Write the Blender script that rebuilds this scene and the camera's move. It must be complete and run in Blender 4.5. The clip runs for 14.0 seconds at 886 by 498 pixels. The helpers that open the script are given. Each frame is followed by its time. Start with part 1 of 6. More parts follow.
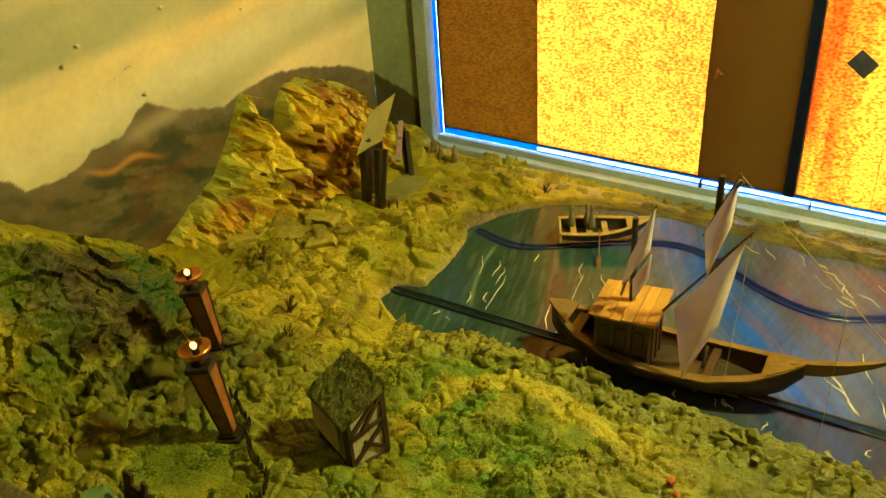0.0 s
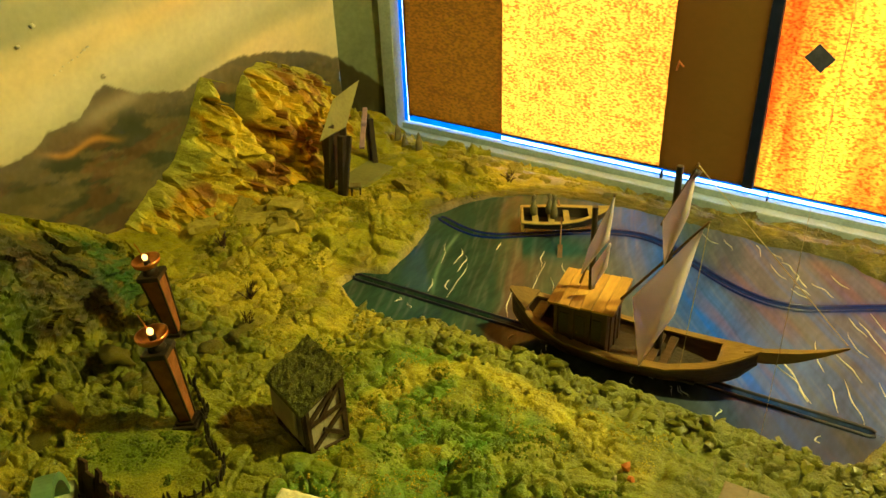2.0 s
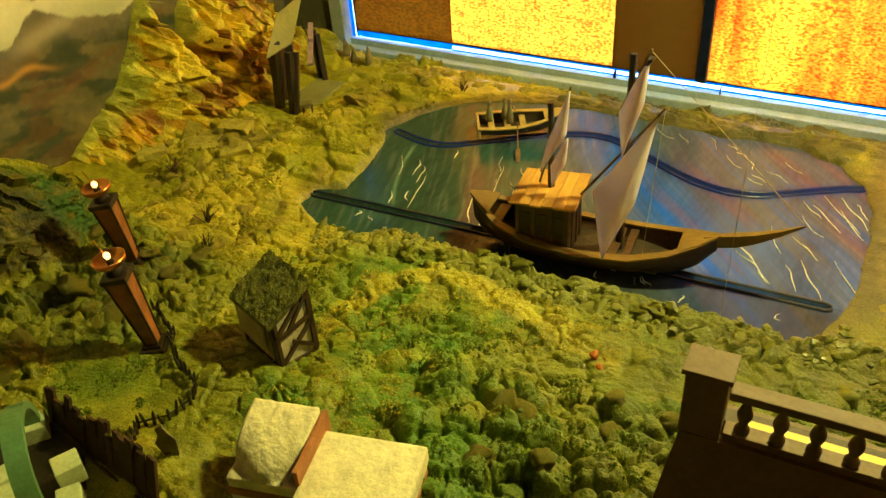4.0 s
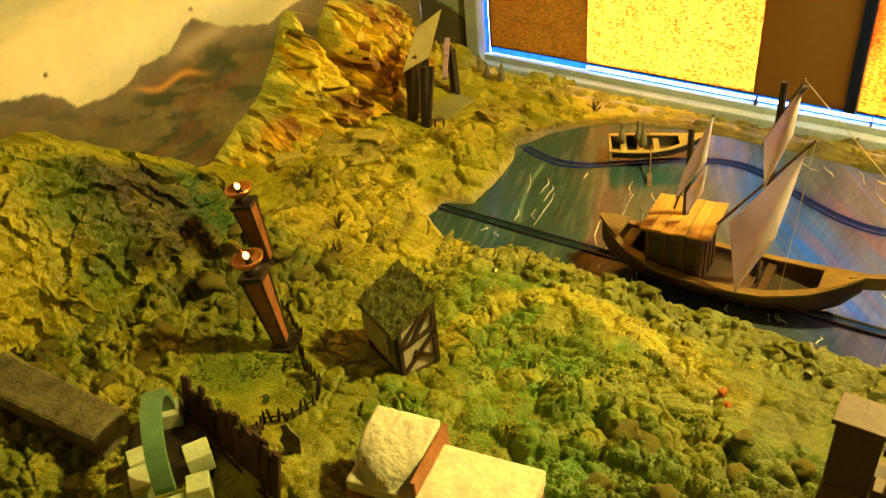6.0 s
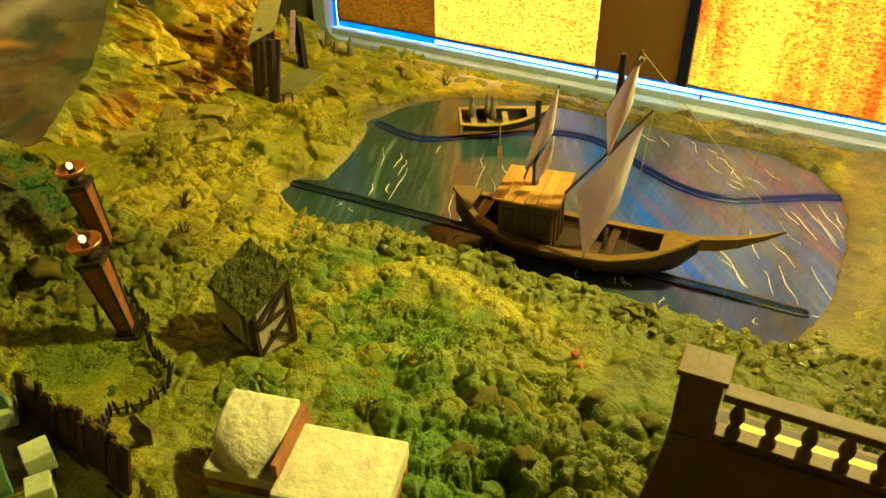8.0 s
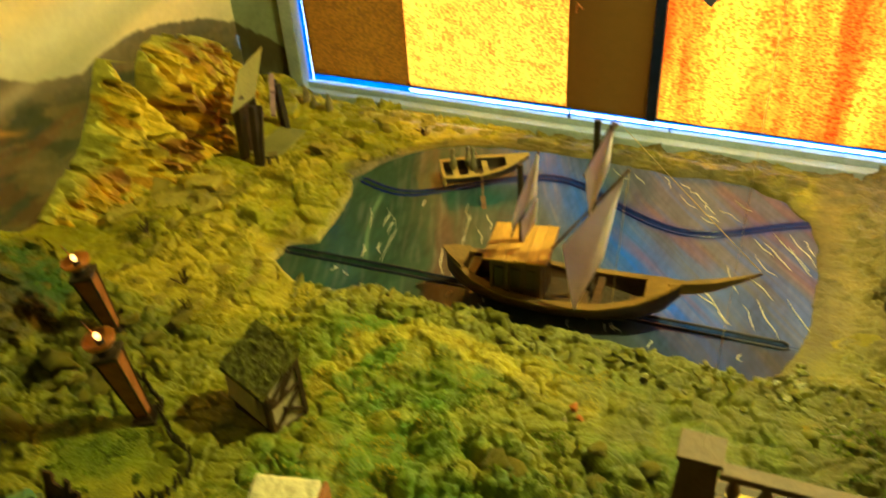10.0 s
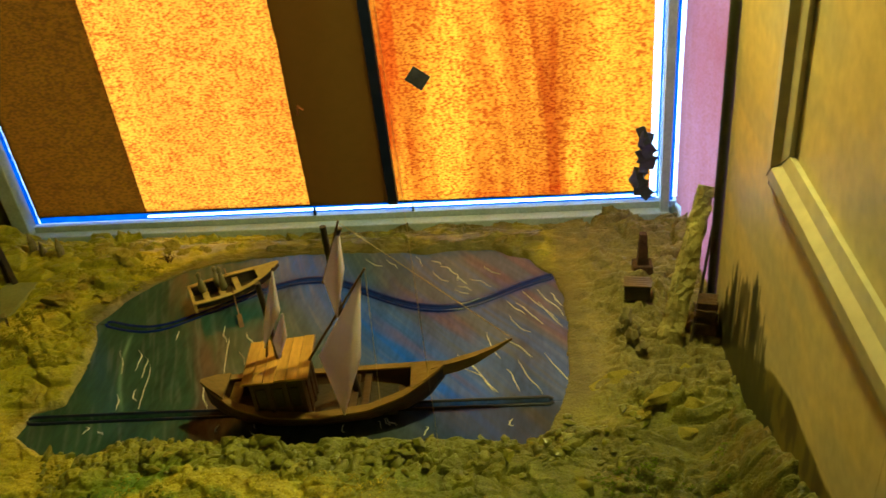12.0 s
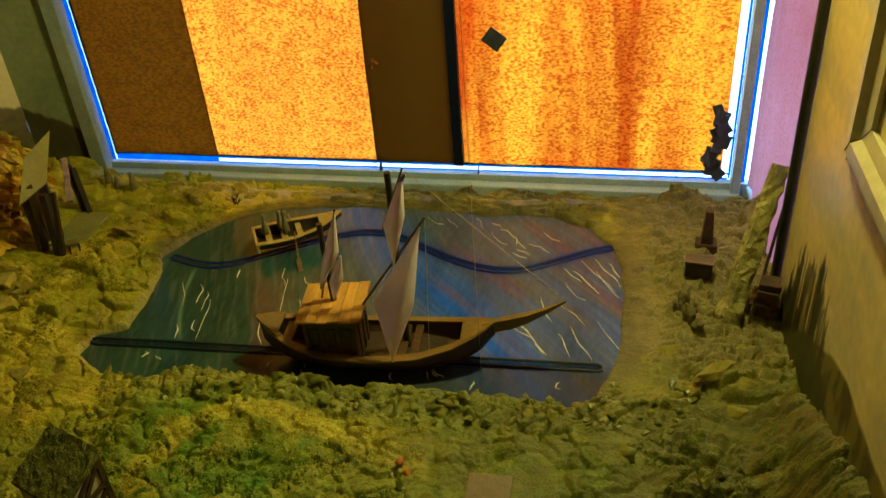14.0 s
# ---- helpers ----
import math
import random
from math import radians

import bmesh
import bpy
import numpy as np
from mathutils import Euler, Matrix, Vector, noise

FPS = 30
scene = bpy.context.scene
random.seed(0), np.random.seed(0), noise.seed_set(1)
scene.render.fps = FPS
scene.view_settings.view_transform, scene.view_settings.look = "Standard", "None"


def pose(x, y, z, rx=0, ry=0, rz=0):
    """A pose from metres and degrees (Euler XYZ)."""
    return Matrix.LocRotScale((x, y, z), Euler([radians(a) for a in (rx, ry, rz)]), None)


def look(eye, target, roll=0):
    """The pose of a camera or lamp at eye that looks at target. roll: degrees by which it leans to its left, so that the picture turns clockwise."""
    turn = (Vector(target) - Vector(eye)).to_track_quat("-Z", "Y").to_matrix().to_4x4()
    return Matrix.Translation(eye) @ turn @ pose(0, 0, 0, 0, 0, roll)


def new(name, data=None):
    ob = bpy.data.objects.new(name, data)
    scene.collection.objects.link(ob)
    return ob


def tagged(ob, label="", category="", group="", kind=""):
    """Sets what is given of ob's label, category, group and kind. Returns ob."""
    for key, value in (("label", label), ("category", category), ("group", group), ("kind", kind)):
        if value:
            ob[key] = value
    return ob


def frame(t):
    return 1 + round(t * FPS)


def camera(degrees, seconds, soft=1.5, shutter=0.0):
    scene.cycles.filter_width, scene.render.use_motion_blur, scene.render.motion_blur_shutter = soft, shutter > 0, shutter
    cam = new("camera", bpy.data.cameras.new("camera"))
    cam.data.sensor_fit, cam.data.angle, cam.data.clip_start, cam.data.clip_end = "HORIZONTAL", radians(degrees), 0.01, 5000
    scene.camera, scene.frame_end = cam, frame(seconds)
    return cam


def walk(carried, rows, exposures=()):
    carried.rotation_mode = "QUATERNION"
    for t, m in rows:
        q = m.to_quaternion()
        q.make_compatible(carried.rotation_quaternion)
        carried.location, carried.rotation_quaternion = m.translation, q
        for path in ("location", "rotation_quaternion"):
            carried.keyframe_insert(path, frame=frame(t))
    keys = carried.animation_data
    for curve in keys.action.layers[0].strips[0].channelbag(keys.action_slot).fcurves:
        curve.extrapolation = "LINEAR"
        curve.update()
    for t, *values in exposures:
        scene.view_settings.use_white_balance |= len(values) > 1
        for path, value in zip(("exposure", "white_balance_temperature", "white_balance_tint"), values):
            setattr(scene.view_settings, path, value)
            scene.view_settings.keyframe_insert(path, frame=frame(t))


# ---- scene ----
# ---------- camera ----------
cam = camera(56.5, 14.0, soft=1.5, shutter=0.5)
PATH = [
    (0, (0.858, -1.174, 0.585), (-0.172, 0.22, -0.412), -4.0),
    (0.5, (0.858, -1.174, 0.586), (-0.153, 0.244, -0.398), -3.3),
    (1, (0.859, -1.175, 0.585), (-0.136, 0.244, -0.413), -2.5),
    (1.5, (0.862, -1.173, 0.585), (-0.121, 0.242, -0.431), -2.3),
    (2, (0.864, -1.172, 0.583), (-0.093, 0.255, -0.44), -2.2),
    (2.5, (0.86, -1.172, 0.584), (-0.072, 0.266, -0.447), -2.2),
    (3, (0.864, -1.185, 0.569), (-0.023, 0.23, -0.532), -3.1),
    (3.2, (0.868, -1.18, 0.565), (0.04, 0.225, -0.593), -4.0),
    (5.3, (0.861, -1.18, 0.557), (-0.061, 0.166, -0.599), -6.3),
    (5.5, (0.859, -1.183, 0.558), (-0.133, 0.125, -0.584), -6.4),
    (6, (0.853, -1.187, 0.563), (-0.215, 0.078, -0.561), -5.8),
    (6.5, (0.858, -1.178, 0.564), (-0.142, 0.155, -0.543), -6.1),
    (7, (0.861, -1.177, 0.563), (-0.075, 0.203, -0.542), -4.1),
    (7.5, (0.86, -1.17, 0.561), (0.031, 0.254, -0.573), -3.3),
    (7.7, (0.856, -1.177, 0.554), (0.073, 0.251, -0.606), -1.4),
    (9.8, (0.84, -1.197, 0.603), (0.144, 0.233, -0.61), -0.6),
    (10, (0.837, -1.188, 0.629), (0.121, 0.267, -0.542), -4.1),
    (10.5, (0.835, -1.186, 0.68), (0.022, 0.196, -0.514), -6.0),
    (11, (0.869, -1.17, 0.65), (0.294, 0.436, -0.394), -5.1),
    (11.5, (0.892, -1.144, 0.643), (0.664, 0.539, -0.413), -6.2),
    (12, (0.888, -1.146, 0.646), (0.618, 0.531, -0.411), -6.9),
    (12.5, (0.881, -1.15, 0.645), (0.521, 0.509, -0.412), -6.0),
    (13, (0.884, -1.147, 0.641), (0.549, 0.519, -0.413), -5.5),
    (13.5, (0.887, -1.155, 0.631), (0.489, 0.448, -0.496), -5.0),
    (14, (0.891, -1.161, 0.624), (0.474, 0.466, -0.462), -4.8),
]
walk(cam, [(t, look(eye, target, roll)) for t, eye, target, roll in PATH],
     exposures=[(0.0, 0.20, 6500, -5), (2.5, 0.18, 6500, -5), (3.2, 0.18, 6500, -5), (5.5, 0.72, 6900, 8), (6.0, 0.72, 7200, 14), (6.5, 0.70, 7300, 18), (7.0, 0.64, 6700, 6), (7.5, 0.58, 6500, -3), (10.0, 0.32, 6400, -6), (10.5, 0.0, 6400, -3),
                (11.0, -0.15, 6350, -2), (11.6, -0.52, 6300, -4), (12.5, -0.63, 6300, -4), (13.5, -0.80, 6300, -4), (14.0, -0.76, 6300, -4)])

# ---------- light ----------
world = bpy.data.worlds.new("world")
scene.world = world
world.use_nodes = True
wn = world.node_tree
sky = wn.nodes.new("ShaderNodeTexSky")
sky.sky_type = "NISHITA"
sky.sun_disc = False
sky.sun_elevation, sky.sun_rotation = radians(40), radians(20)
wn.links.new(sky.outputs[0], wn.nodes["Background"].inputs[0])
wn.nodes["Background"].inputs[1].default_value = 0.08


def area_lamp(name, eye, target, size_x, size_y, watts, color):
    d = bpy.data.lights.new(name, "AREA")
    d.shape, d.size, d.size_y, d.energy, d.color = "RECTANGLE", size_x, size_y, watts, color
    ob = new(name, d)
    ob.matrix_world = look(eye, target)
    return ob


area_lamp("display_lamp", (0.93, -0.33, 0.76), (0.35, -0.65, 0.0), 0.05, 0.05, 9.9, (1.0, 0.85, 0.245))
# weak fill added from behind the camera to lift the shadows, no visible source
area_lamp("room_fill", (0.55, -1.9, 1.36), (0.5, -0.9, 0.0), 0.5, 0.5, 0.15, (1.0, 0.92, 0.65))

DAYLIGHT = (4.4, 6.5, 11.0)


# ---------- numeric noise ----------
def rnd(ix, iy, seed):
    h = (ix.astype(np.int64) * 374761393 + iy.astype(np.int64) * 668265263 + seed * 974711) & 0x7FFFFFFF
    h = ((h ^ (h >> 13)) * 1274126177) & 0x7FFFFFFF
    return ((h ^ (h >> 16)) & 0xFFFF) / 65535.0


def vnoise(x, y, seed=0):
    ix, iy = np.floor(x), np.floor(y)
    fx, fy = x - ix, y - iy
    fx, fy = fx * fx * (3 - 2 * fx), fy * fy * (3 - 2 * fy)
    a, b = rnd(ix, iy, seed), rnd(ix + 1, iy, seed)
    c, d = rnd(ix, iy + 1, seed), rnd(ix + 1, iy + 1, seed)
    return (a + (b - a) * fx) * (1 - fy) + (c + (d - c) * fx) * fy


def fbm(x, y, octaves=4, seed=0):
    v, a, total = 0, 1.0, 0
    for o in range(octaves):
        v = v + a * vnoise(x * 2 ** o + 17.3 * o, y * 2 ** o + 9.1 * o, seed + o)
        total += a
        a *= 0.5
    return v / total


def worley(x, y, seed=0):
    ix, iy = np.floor(x), np.floor(y)
    f1, f2, cell = np.full(np.shape(x), 9.0), np.full(np.shape(x), 9.0), np.zeros(np.shape(x))
    for dx in (-1, 0, 1):
        for dy in (-1, 0, 1):
            cx, cy = ix + dx, iy + dy
            d = np.hypot(cx + rnd(cx, cy, seed) - x, cy + rnd(cx, cy, seed + 7) - y)
            near = d < f1
            f2 = np.where(near, f1, np.minimum(f2, d))
            cell = np.where(near, rnd(cx, cy, seed + 13), cell)
            f1 = np.where(near, d, f1)
    return f1, f2, cell


def facets(x, y, seed=0, tilt=1.0):
    """Broken slabs: each cell is a small tilted plane at its own height."""
    ix, iy = np.floor(x), np.floor(y)
    f1, h = np.full(np.shape(x), 9.0), np.zeros(np.shape(x))
    for dx in (-1, 0, 1):
        for dy in (-1, 0, 1):
            cx, cy = ix + dx, iy + dy
            ox, oy = x - cx - rnd(cx, cy, seed), y - cy - rnd(cx, cy, seed + 7)
            d = np.abs(ox) + np.abs(oy) * 0.8 + 0.35 * np.hypot(ox, oy)
            v = rnd(cx, cy, seed + 13) + tilt * (ox * (rnd(cx, cy, seed + 17) - 0.5) + oy * (rnd(cx, cy, seed + 19) - 0.5))
            h = np.where(d < f1, v, h)
            f1 = np.minimum(f1, d)
    return h


def smooth(a, b, v):
    t = np.clip((v - a) / (b - a), 0, 1)
    return t * t * (3 - 2 * t)


def mixc(a, b, w):
    return a + (b - a) * w[..., None]


# ---------- materials ----------
def material(name, color, rough=0.7, metal=0.0, scale=40.0, vary=0.25, bump=0.15, bump_scale=None, attr=False, spec=0.5, stretch=(1, 1, 1), per_object=0.0, coat=0.0, vary_fine=0.1, grain=0.0, grain_scale=800.0):
    m = bpy.data.materials.new(name)
    m.use_nodes = True
    t = m.node_tree
    n, l = t.nodes, t.links
    b = n["Principled BSDF"]
    b.inputs["Roughness"].default_value, b.inputs["Metallic"].default_value = rough, metal
    b.inputs["Specular IOR Level"].default_value = spec
    b.inputs["Coat Weight"].default_value = coat
    b.inputs["Coat Roughness"].default_value = 0.15
    co, mp = n.new("ShaderNodeTexCoord"), n.new("ShaderNodeMapping")
    mp.inputs["Scale"].default_value = stretch
    l.new(co.outputs["Object"], mp.inputs[0])
    big, fine = n.new("ShaderNodeTexNoise"), n.new("ShaderNodeTexNoise")
    big.inputs["Scale"].default_value, big.inputs["Detail"].default_value = scale, 4
    fine.inputs["Scale"].default_value, fine.inputs["Detail"].default_value = scale * 8, 3
    for k in (big, fine):
        l.new(mp.outputs[0], k.inputs["Vector"])
    hsv = n.new("ShaderNodeHueSaturation")
    if attr:
        a = n.new("ShaderNodeVertexColor")
        a.layer_name = "pigment"
        l.new(a.outputs[0], hsv.inputs["Color"])
    else:
        hsv.inputs["Color"].default_value = (*color, 1)
    r1, r2, add = n.new("ShaderNodeMapRange"), n.new("ShaderNodeMapRange"), n.new("ShaderNodeMath")
    for r, k, v in ((r1, big, vary), (r2, fine, vary_fine)):
        r.inputs["From Min"].default_value, r.inputs["From Max"].default_value = 0.3, 0.7
        r.inputs["To Min"].default_value, r.inputs["To Max"].default_value = -v, v
        l.new(k.outputs[0], r.inputs["Value"])
    l.new(r1.outputs[0], add.inputs[0])
    l.new(r2.outputs[0], add.inputs[1])
    one = n.new("ShaderNodeMath")
    one.inputs[1].default_value = 1.0
    l.new(add.outputs[0], one.inputs[0])
    if grain:
        gn, gr, ga = n.new("ShaderNodeTexNoise"), n.new("ShaderNodeMapRange"), n.new("ShaderNodeMath")
        gn.inputs["Scale"].default_value, gn.inputs["Detail"].default_value = grain_scale, 2
        gr.inputs["From Min"].default_value, gr.inputs["From Max"].default_value = 0.35, 0.65
        gr.inputs["To Min"].default_value, gr.inputs["To Max"].default_value = -grain, grain
        l.new(mp.outputs[0], gn.inputs["Vector"])
        l.new(gn.outputs[0], gr.inputs["Value"])
        l.new(one.outputs[0], ga.inputs[0])
        l.new(gr.outputs[0], ga.inputs[1])
        one = ga
    last = one
    if per_object:
        info, r3, add2 = n.new("ShaderNodeObjectInfo"), n.new("ShaderNodeMapRange"), n.new("ShaderNodeMath")
        r3.inputs["To Min"].default_value, r3.inputs["To Max"].default_value = -per_object, per_object
        l.new(info.outputs["Random"], r3.inputs["Value"])
        l.new(one.outputs[0], add2.inputs[0])
        l.new(r3.outputs[0], add2.inputs[1])
        last = add2
    l.new(last.outputs[0], hsv.inputs["Value"])
    l.new(hsv.outputs[0], b.inputs["Base Color"])
    if bump:
        bn, bp = n.new("ShaderNodeTexNoise"), n.new("ShaderNodeBump")
        bn.inputs["Scale"].default_value, bn.inputs["Detail"].default_value = bump_scale or scale * 4, 5
        bp.inputs["Strength"].default_value, bp.inputs["Distance"].default_value = bump, 0.004
        l.new(mp.outputs[0], bn.inputs["Vector"])
        l.new(bn.outputs[0], bp.inputs["Height"])
        l.new(bp.outputs[0], b.inputs["Normal"])
    return m


def sheet_material(name, light, dark, speckle=260.0, wrinkle=0.0, share=0.92, face=(0.30, 0.19, 0.08), shift=0.0):
    """Thin paper or cloth that lets daylight through, with fibres and fold shading put into its colour."""
    m = bpy.data.materials.new(name)
    m.use_nodes = True
    t = m.node_tree
    n, l = t.nodes, t.links
    n.remove(n["Principled BSDF"])
    co = n.new("ShaderNodeTexCoord")
    no, ramp = n.new("ShaderNodeTexNoise"), n.new("ShaderNodeValToRGB")
    no.inputs["Scale"].default_value, no.inputs["Detail"].default_value = speckle, 3
    blot, both = n.new("ShaderNodeTexNoise"), n.new("ShaderNodeMath")
    blot.inputs["Scale"].default_value, blot.inputs["Detail"].default_value = speckle * 0.22, 4
    both.operation = "MULTIPLY_ADD"
    both.inputs[1].default_value = 0.78
    mp = n.new("ShaderNodeMapping")
    mp.inputs["Scale"].default_value = (0.55, 1, 1.0)
    l.new(co.outputs["Object"], mp.inputs[0])
    for k in (no, blot):
        l.new(mp.outputs[0], k.inputs["Vector"])
    half = n.new("ShaderNodeMath")
    half.operation = "MULTIPLY"
    half.inputs[1].default_value = 0.22
    l.new(blot.outputs[0], half.inputs[0])
    l.new(no.outputs[0], both.inputs[0])
    l.new(half.outputs[0], both.inputs[2])
    ramp.color_ramp.elements[0].position, ramp.color_ramp.elements[1].position = 0.39, 0.57
    ramp.color_ramp.elements[0].color, ramp.color_ramp.elements[1].color = (*dark, 1), (*light, 1)
    l.new(both.outputs[0], ramp.inputs[0])
    out = ramp.outputs[0]
    fold, fmap, fr, mul = n.new("ShaderNodeTexNoise"), n.new("ShaderNodeMapping"), n.new("ShaderNodeMapRange"), n.new("ShaderNodeMixRGB")
    fmap.inputs["Scale"].default_value = (9, 1, 1.2)
    fmap.inputs["Location"].default_value = (-shift * 9, 0, 0)
    fold.inputs["Scale"].default_value, fold.inputs["Detail"].default_value = 1.6, 3
    fold.inputs["Distortion"].default_value = 0.8
    l.new(co.outputs["Object"], fmap.inputs[0])
    l.new(fmap.outputs[0], fold.inputs["Vector"])
    fr.inputs["From Min"].default_value, fr.inputs["From Max"].default_value = 0.35, 0.65
    l.new(fold.outputs[0], fr.inputs["Value"])
    # light and dark of the folds, multiplied into the sheet colour
    crease = n.new("ShaderNodeValToRGB")
    crease.color_ramp.elements[0].color, crease.color_ramp.elements[1].color = (1 - 0.5 * wrinkle, 1 - wrinkle, 1 - wrinkle, 1), (1, 1, 1, 1)
    l.new(fr.outputs[0], crease.inputs[0])
    mul.blend_type = "MULTIPLY"
    mul.inputs[0].default_value = 1.0
    l.new(out, mul.inputs[1])
    l.new(crease.outputs[0], mul.inputs[2])
    tr, df, mx = n.new("ShaderNodeBsdfTranslucent"), n.new("ShaderNodeBsdfDiffuse"), n.new("ShaderNodeMixShader")
    df.inputs[0].default_value = (*face, 1)
    mx.inputs[0].default_value = share
    l.new(mul.outputs[0], tr.inputs[0])
    l.new(df.outputs[0], mx.inputs[1])
    l.new(tr.outputs[0], mx.inputs[2])
    l.new(mx.outputs[0], n["Material Output"].inputs[0])
    return m


def glow(name, color, strength):
    m = bpy.data.materials.new(name)
    m.use_nodes = True
    b = m.node_tree.nodes["Principled BSDF"]
    b.inputs["Base Color"].default_value = (0.02, 0.02, 0.02, 1)
    b.inputs["Emission Color"].default_value = (*color, 1)
    b.inputs["Emission Strength"].default_value = strength
    return m


M_GROUND = material("painted_plaster_ground", (0.4, 0.35, 0.15), 0.47, scale=45, vary=0.25, bump=0.6, bump_scale=420, attr=True, spec=0.45, vary_fine=0.20, grain=0.32, grain_scale=850)
M_CLIFF = material("painted_plaster_rock", (0.4, 0.3, 0.1), 0.52, scale=50, vary=0.30, bump=0.42, bump_scale=220, attr=True, spec=0.45, vary_fine=0.14, grain=0.10)
M_MURAL = material("painted_mural", (0.5, 0.5, 0.4), 0.45, scale=14, vary=0.07, bump=0.12, bump_scale=90, attr=True, spec=0.4, vary_fine=0.04)
M_LAKE = material("painted_lake", (0.2, 0.2, 0.3), 0.18, scale=22, vary=0.25, bump=0.05, bump_scale=60, attr=True, spec=0.22, stretch=(1, 0.25, 1), vary_fine=0.15)
M_BLUE = material("dark_blue_gloss_paint", (0.004, 0.014, 0.14), 0.25, scale=90, vary=0.3, bump=0.1, spec=0.25)
M_BLACK = material("black_groove", (0.004, 0.004, 0.005), 0.6, bump=0)
M_STROKE = material("cream_paint_stroke", (0.66, 0.68, 0.66), 0.3, scale=120, vary=0.15)
M_PALE = material("pale_window_paint", (0.33, 0.42, 0.49), 0.45, scale=30, vary=0.12, bump=0.15)
M_GREENWALL = material("grey_green_wall_paint", (0.17, 0.22, 0.15), 0.5, scale=16, vary=0.12, bump=0.1, attr=True)
M_WALL = material("cream_wall_paint", (0.52, 0.46, 0.27), 0.4, scale=10, vary=0.08, bump=0.08, attr=True)
M_ROOM = material("room_wall_paint", (0.11, 0.105, 0.08), 0.7, scale=5, vary=0.1)
M_PLAINWALL = material("cream_paint_trim", (0.50, 0.46, 0.30), 0.4, scale=10, vary=0.08, bump=0.08)
M_DARKPOST = material("dark_green_post", (0.035, 0.04, 0.025), 0.4, scale=40, vary=0.3)
M_PAPER = sheet_material("kraft_paper_lit", (0.92, 0.290, 0.018), (0.49, 0.058, 0.003), 330, 0.25)
M_PAPER_OR = sheet_material("kraft_paper_creased", (0.92, 0.295, 0.014), (0.50, 0.066, 0.003), 330, 0.8, shift=0.16)
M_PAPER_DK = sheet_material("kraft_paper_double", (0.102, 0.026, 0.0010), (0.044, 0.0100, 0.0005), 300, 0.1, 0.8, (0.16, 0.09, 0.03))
M_CARD = sheet_material("dark_brown_card", (0.034, 0.0095, 0.0006), (0.026, 0.0075, 0.0005), 120, 0.4, 0.6, (0.14, 0.075, 0.02))
M_BLUESTRIP = sheet_material("blue_glow_strip", (0.002, 0.085, 0.36), (0.0015, 0.055, 0.28), 90, 0.1, 0.9, (0.02, 0.06, 0.25))
M_NAVY = material("navy_strip", (0.006, 0.010, 0.03), 0.4, scale=60, bump=0.1, spec=0.2)
M_CLOTH = sheet_material("pink_curtain_cloth", (0.42, 0.165, 0.190), (0.34, 0.11, 0.10), 300, 0.6, 0.75, (0.55, 0.33, 0.25))
M_GREYTAPE = material("grey_tape", (0.045, 0.05, 0.075), 0.4, scale=70)
M_HULL = material("dark_stained_hull", (0.046, 0.021, 0.008), 0.5, scale=60, vary=0.35, bump=0.25, stretch=(0.25, 1, 1))
M_DECK = material("pale_deck_wood", (0.140, 0.086, 0.021), 0.5, scale=70, vary=0.3, bump=0.2, stretch=(0.25, 1, 1), per_object=0.12)
M_ROOFWOOD = material("honey_roof_planks", (0.48, 0.26, 0.06), 0.45, scale=60, vary=0.3, bump=0.2, stretch=(1, 0.2, 1), per_object=0.18)
M_DARKWOOD = material("near_black_wood", (0.022, 0.014, 0.008), 0.5, scale=60, vary=0.4, bump=0.3)
M_SPAR = material("brown_spar_wood", (0.12, 0.06, 0.025), 0.6, scale=90, vary=0.3)
M_SAIL = sheet_material("lavender_white_sail", (0.84, 0.76, 0.95), (0.68, 0.60, 0.78), 45, 0.2, 0.42, (0.90, 0.86, 0.98))
M_THREAD = material("tan_thread", (0.45, 0.36, 0.2), 0.7, bump=0)
M_COPPER = material("copper", (0.62, 0.25, 0.09), 0.28, 1.0, scale=60, vary=0.2, bump=0.05)
M_LEATHER = material("red_brown_panel", (0.27, 0.10, 0.035), 0.45, scale=80, vary=0.35, bump=0.4, bump_scale=120)
M_TIMBER = material("dark_house_timber", (0.045, 0.022, 0.010), 0.6, scale=80, vary=0.3, bump=0.3)
M_PLASTER = material("grey_house_plaster", (0.42, 0.38, 0.27), 0.8, scale=60, vary=0.2, bump=0.3)
M_THATCH = material("mossy_thatch", (0.108, 0.112, 0.018), 0.95, scale=120, vary=0.6, bump=1.0, bump_scale=600, vary_fine=0.4, grain=0.4, grain_scale=900)
M_SHEDROOF = material("olive_board", (0.20, 0.21, 0.075), 0.55, scale=30, vary=0.15, bump=0.08)
M_LILAC = material("lilac_beam", (0.30, 0.20, 0.26), 0.6, scale=60, vary=0.2)
M_CREAM = material("cream_plaster_model", (0.72, 0.66, 0.44), 0.75, scale=60, vary=0.18, bump=0.5, bump_scale=180)
M_TERRA = material("terracotta_band", (0.33, 0.13, 0.05), 0.7, scale=60, vary=0.3, bump=0.3)
M_HOOP = material("green_arch_paint", (0.13, 0.26, 0.12), 0.4, scale=40, vary=0.2, bump=0.1)
M_BLOCK = material("pale_green_block", (0.58, 0.64, 0.38), 0.5, scale=40, vary=0.15, bump=0.1)
M_RUST = material("rust_brown_fence", (0.055, 0.024, 0.010), 0.8, scale=60, vary=0.5, bump=0.6)
M_STONE = material("olive_stone", (0.16, 0.14, 0.06), 0.8, scale=60, vary=0.4, bump=0.6)
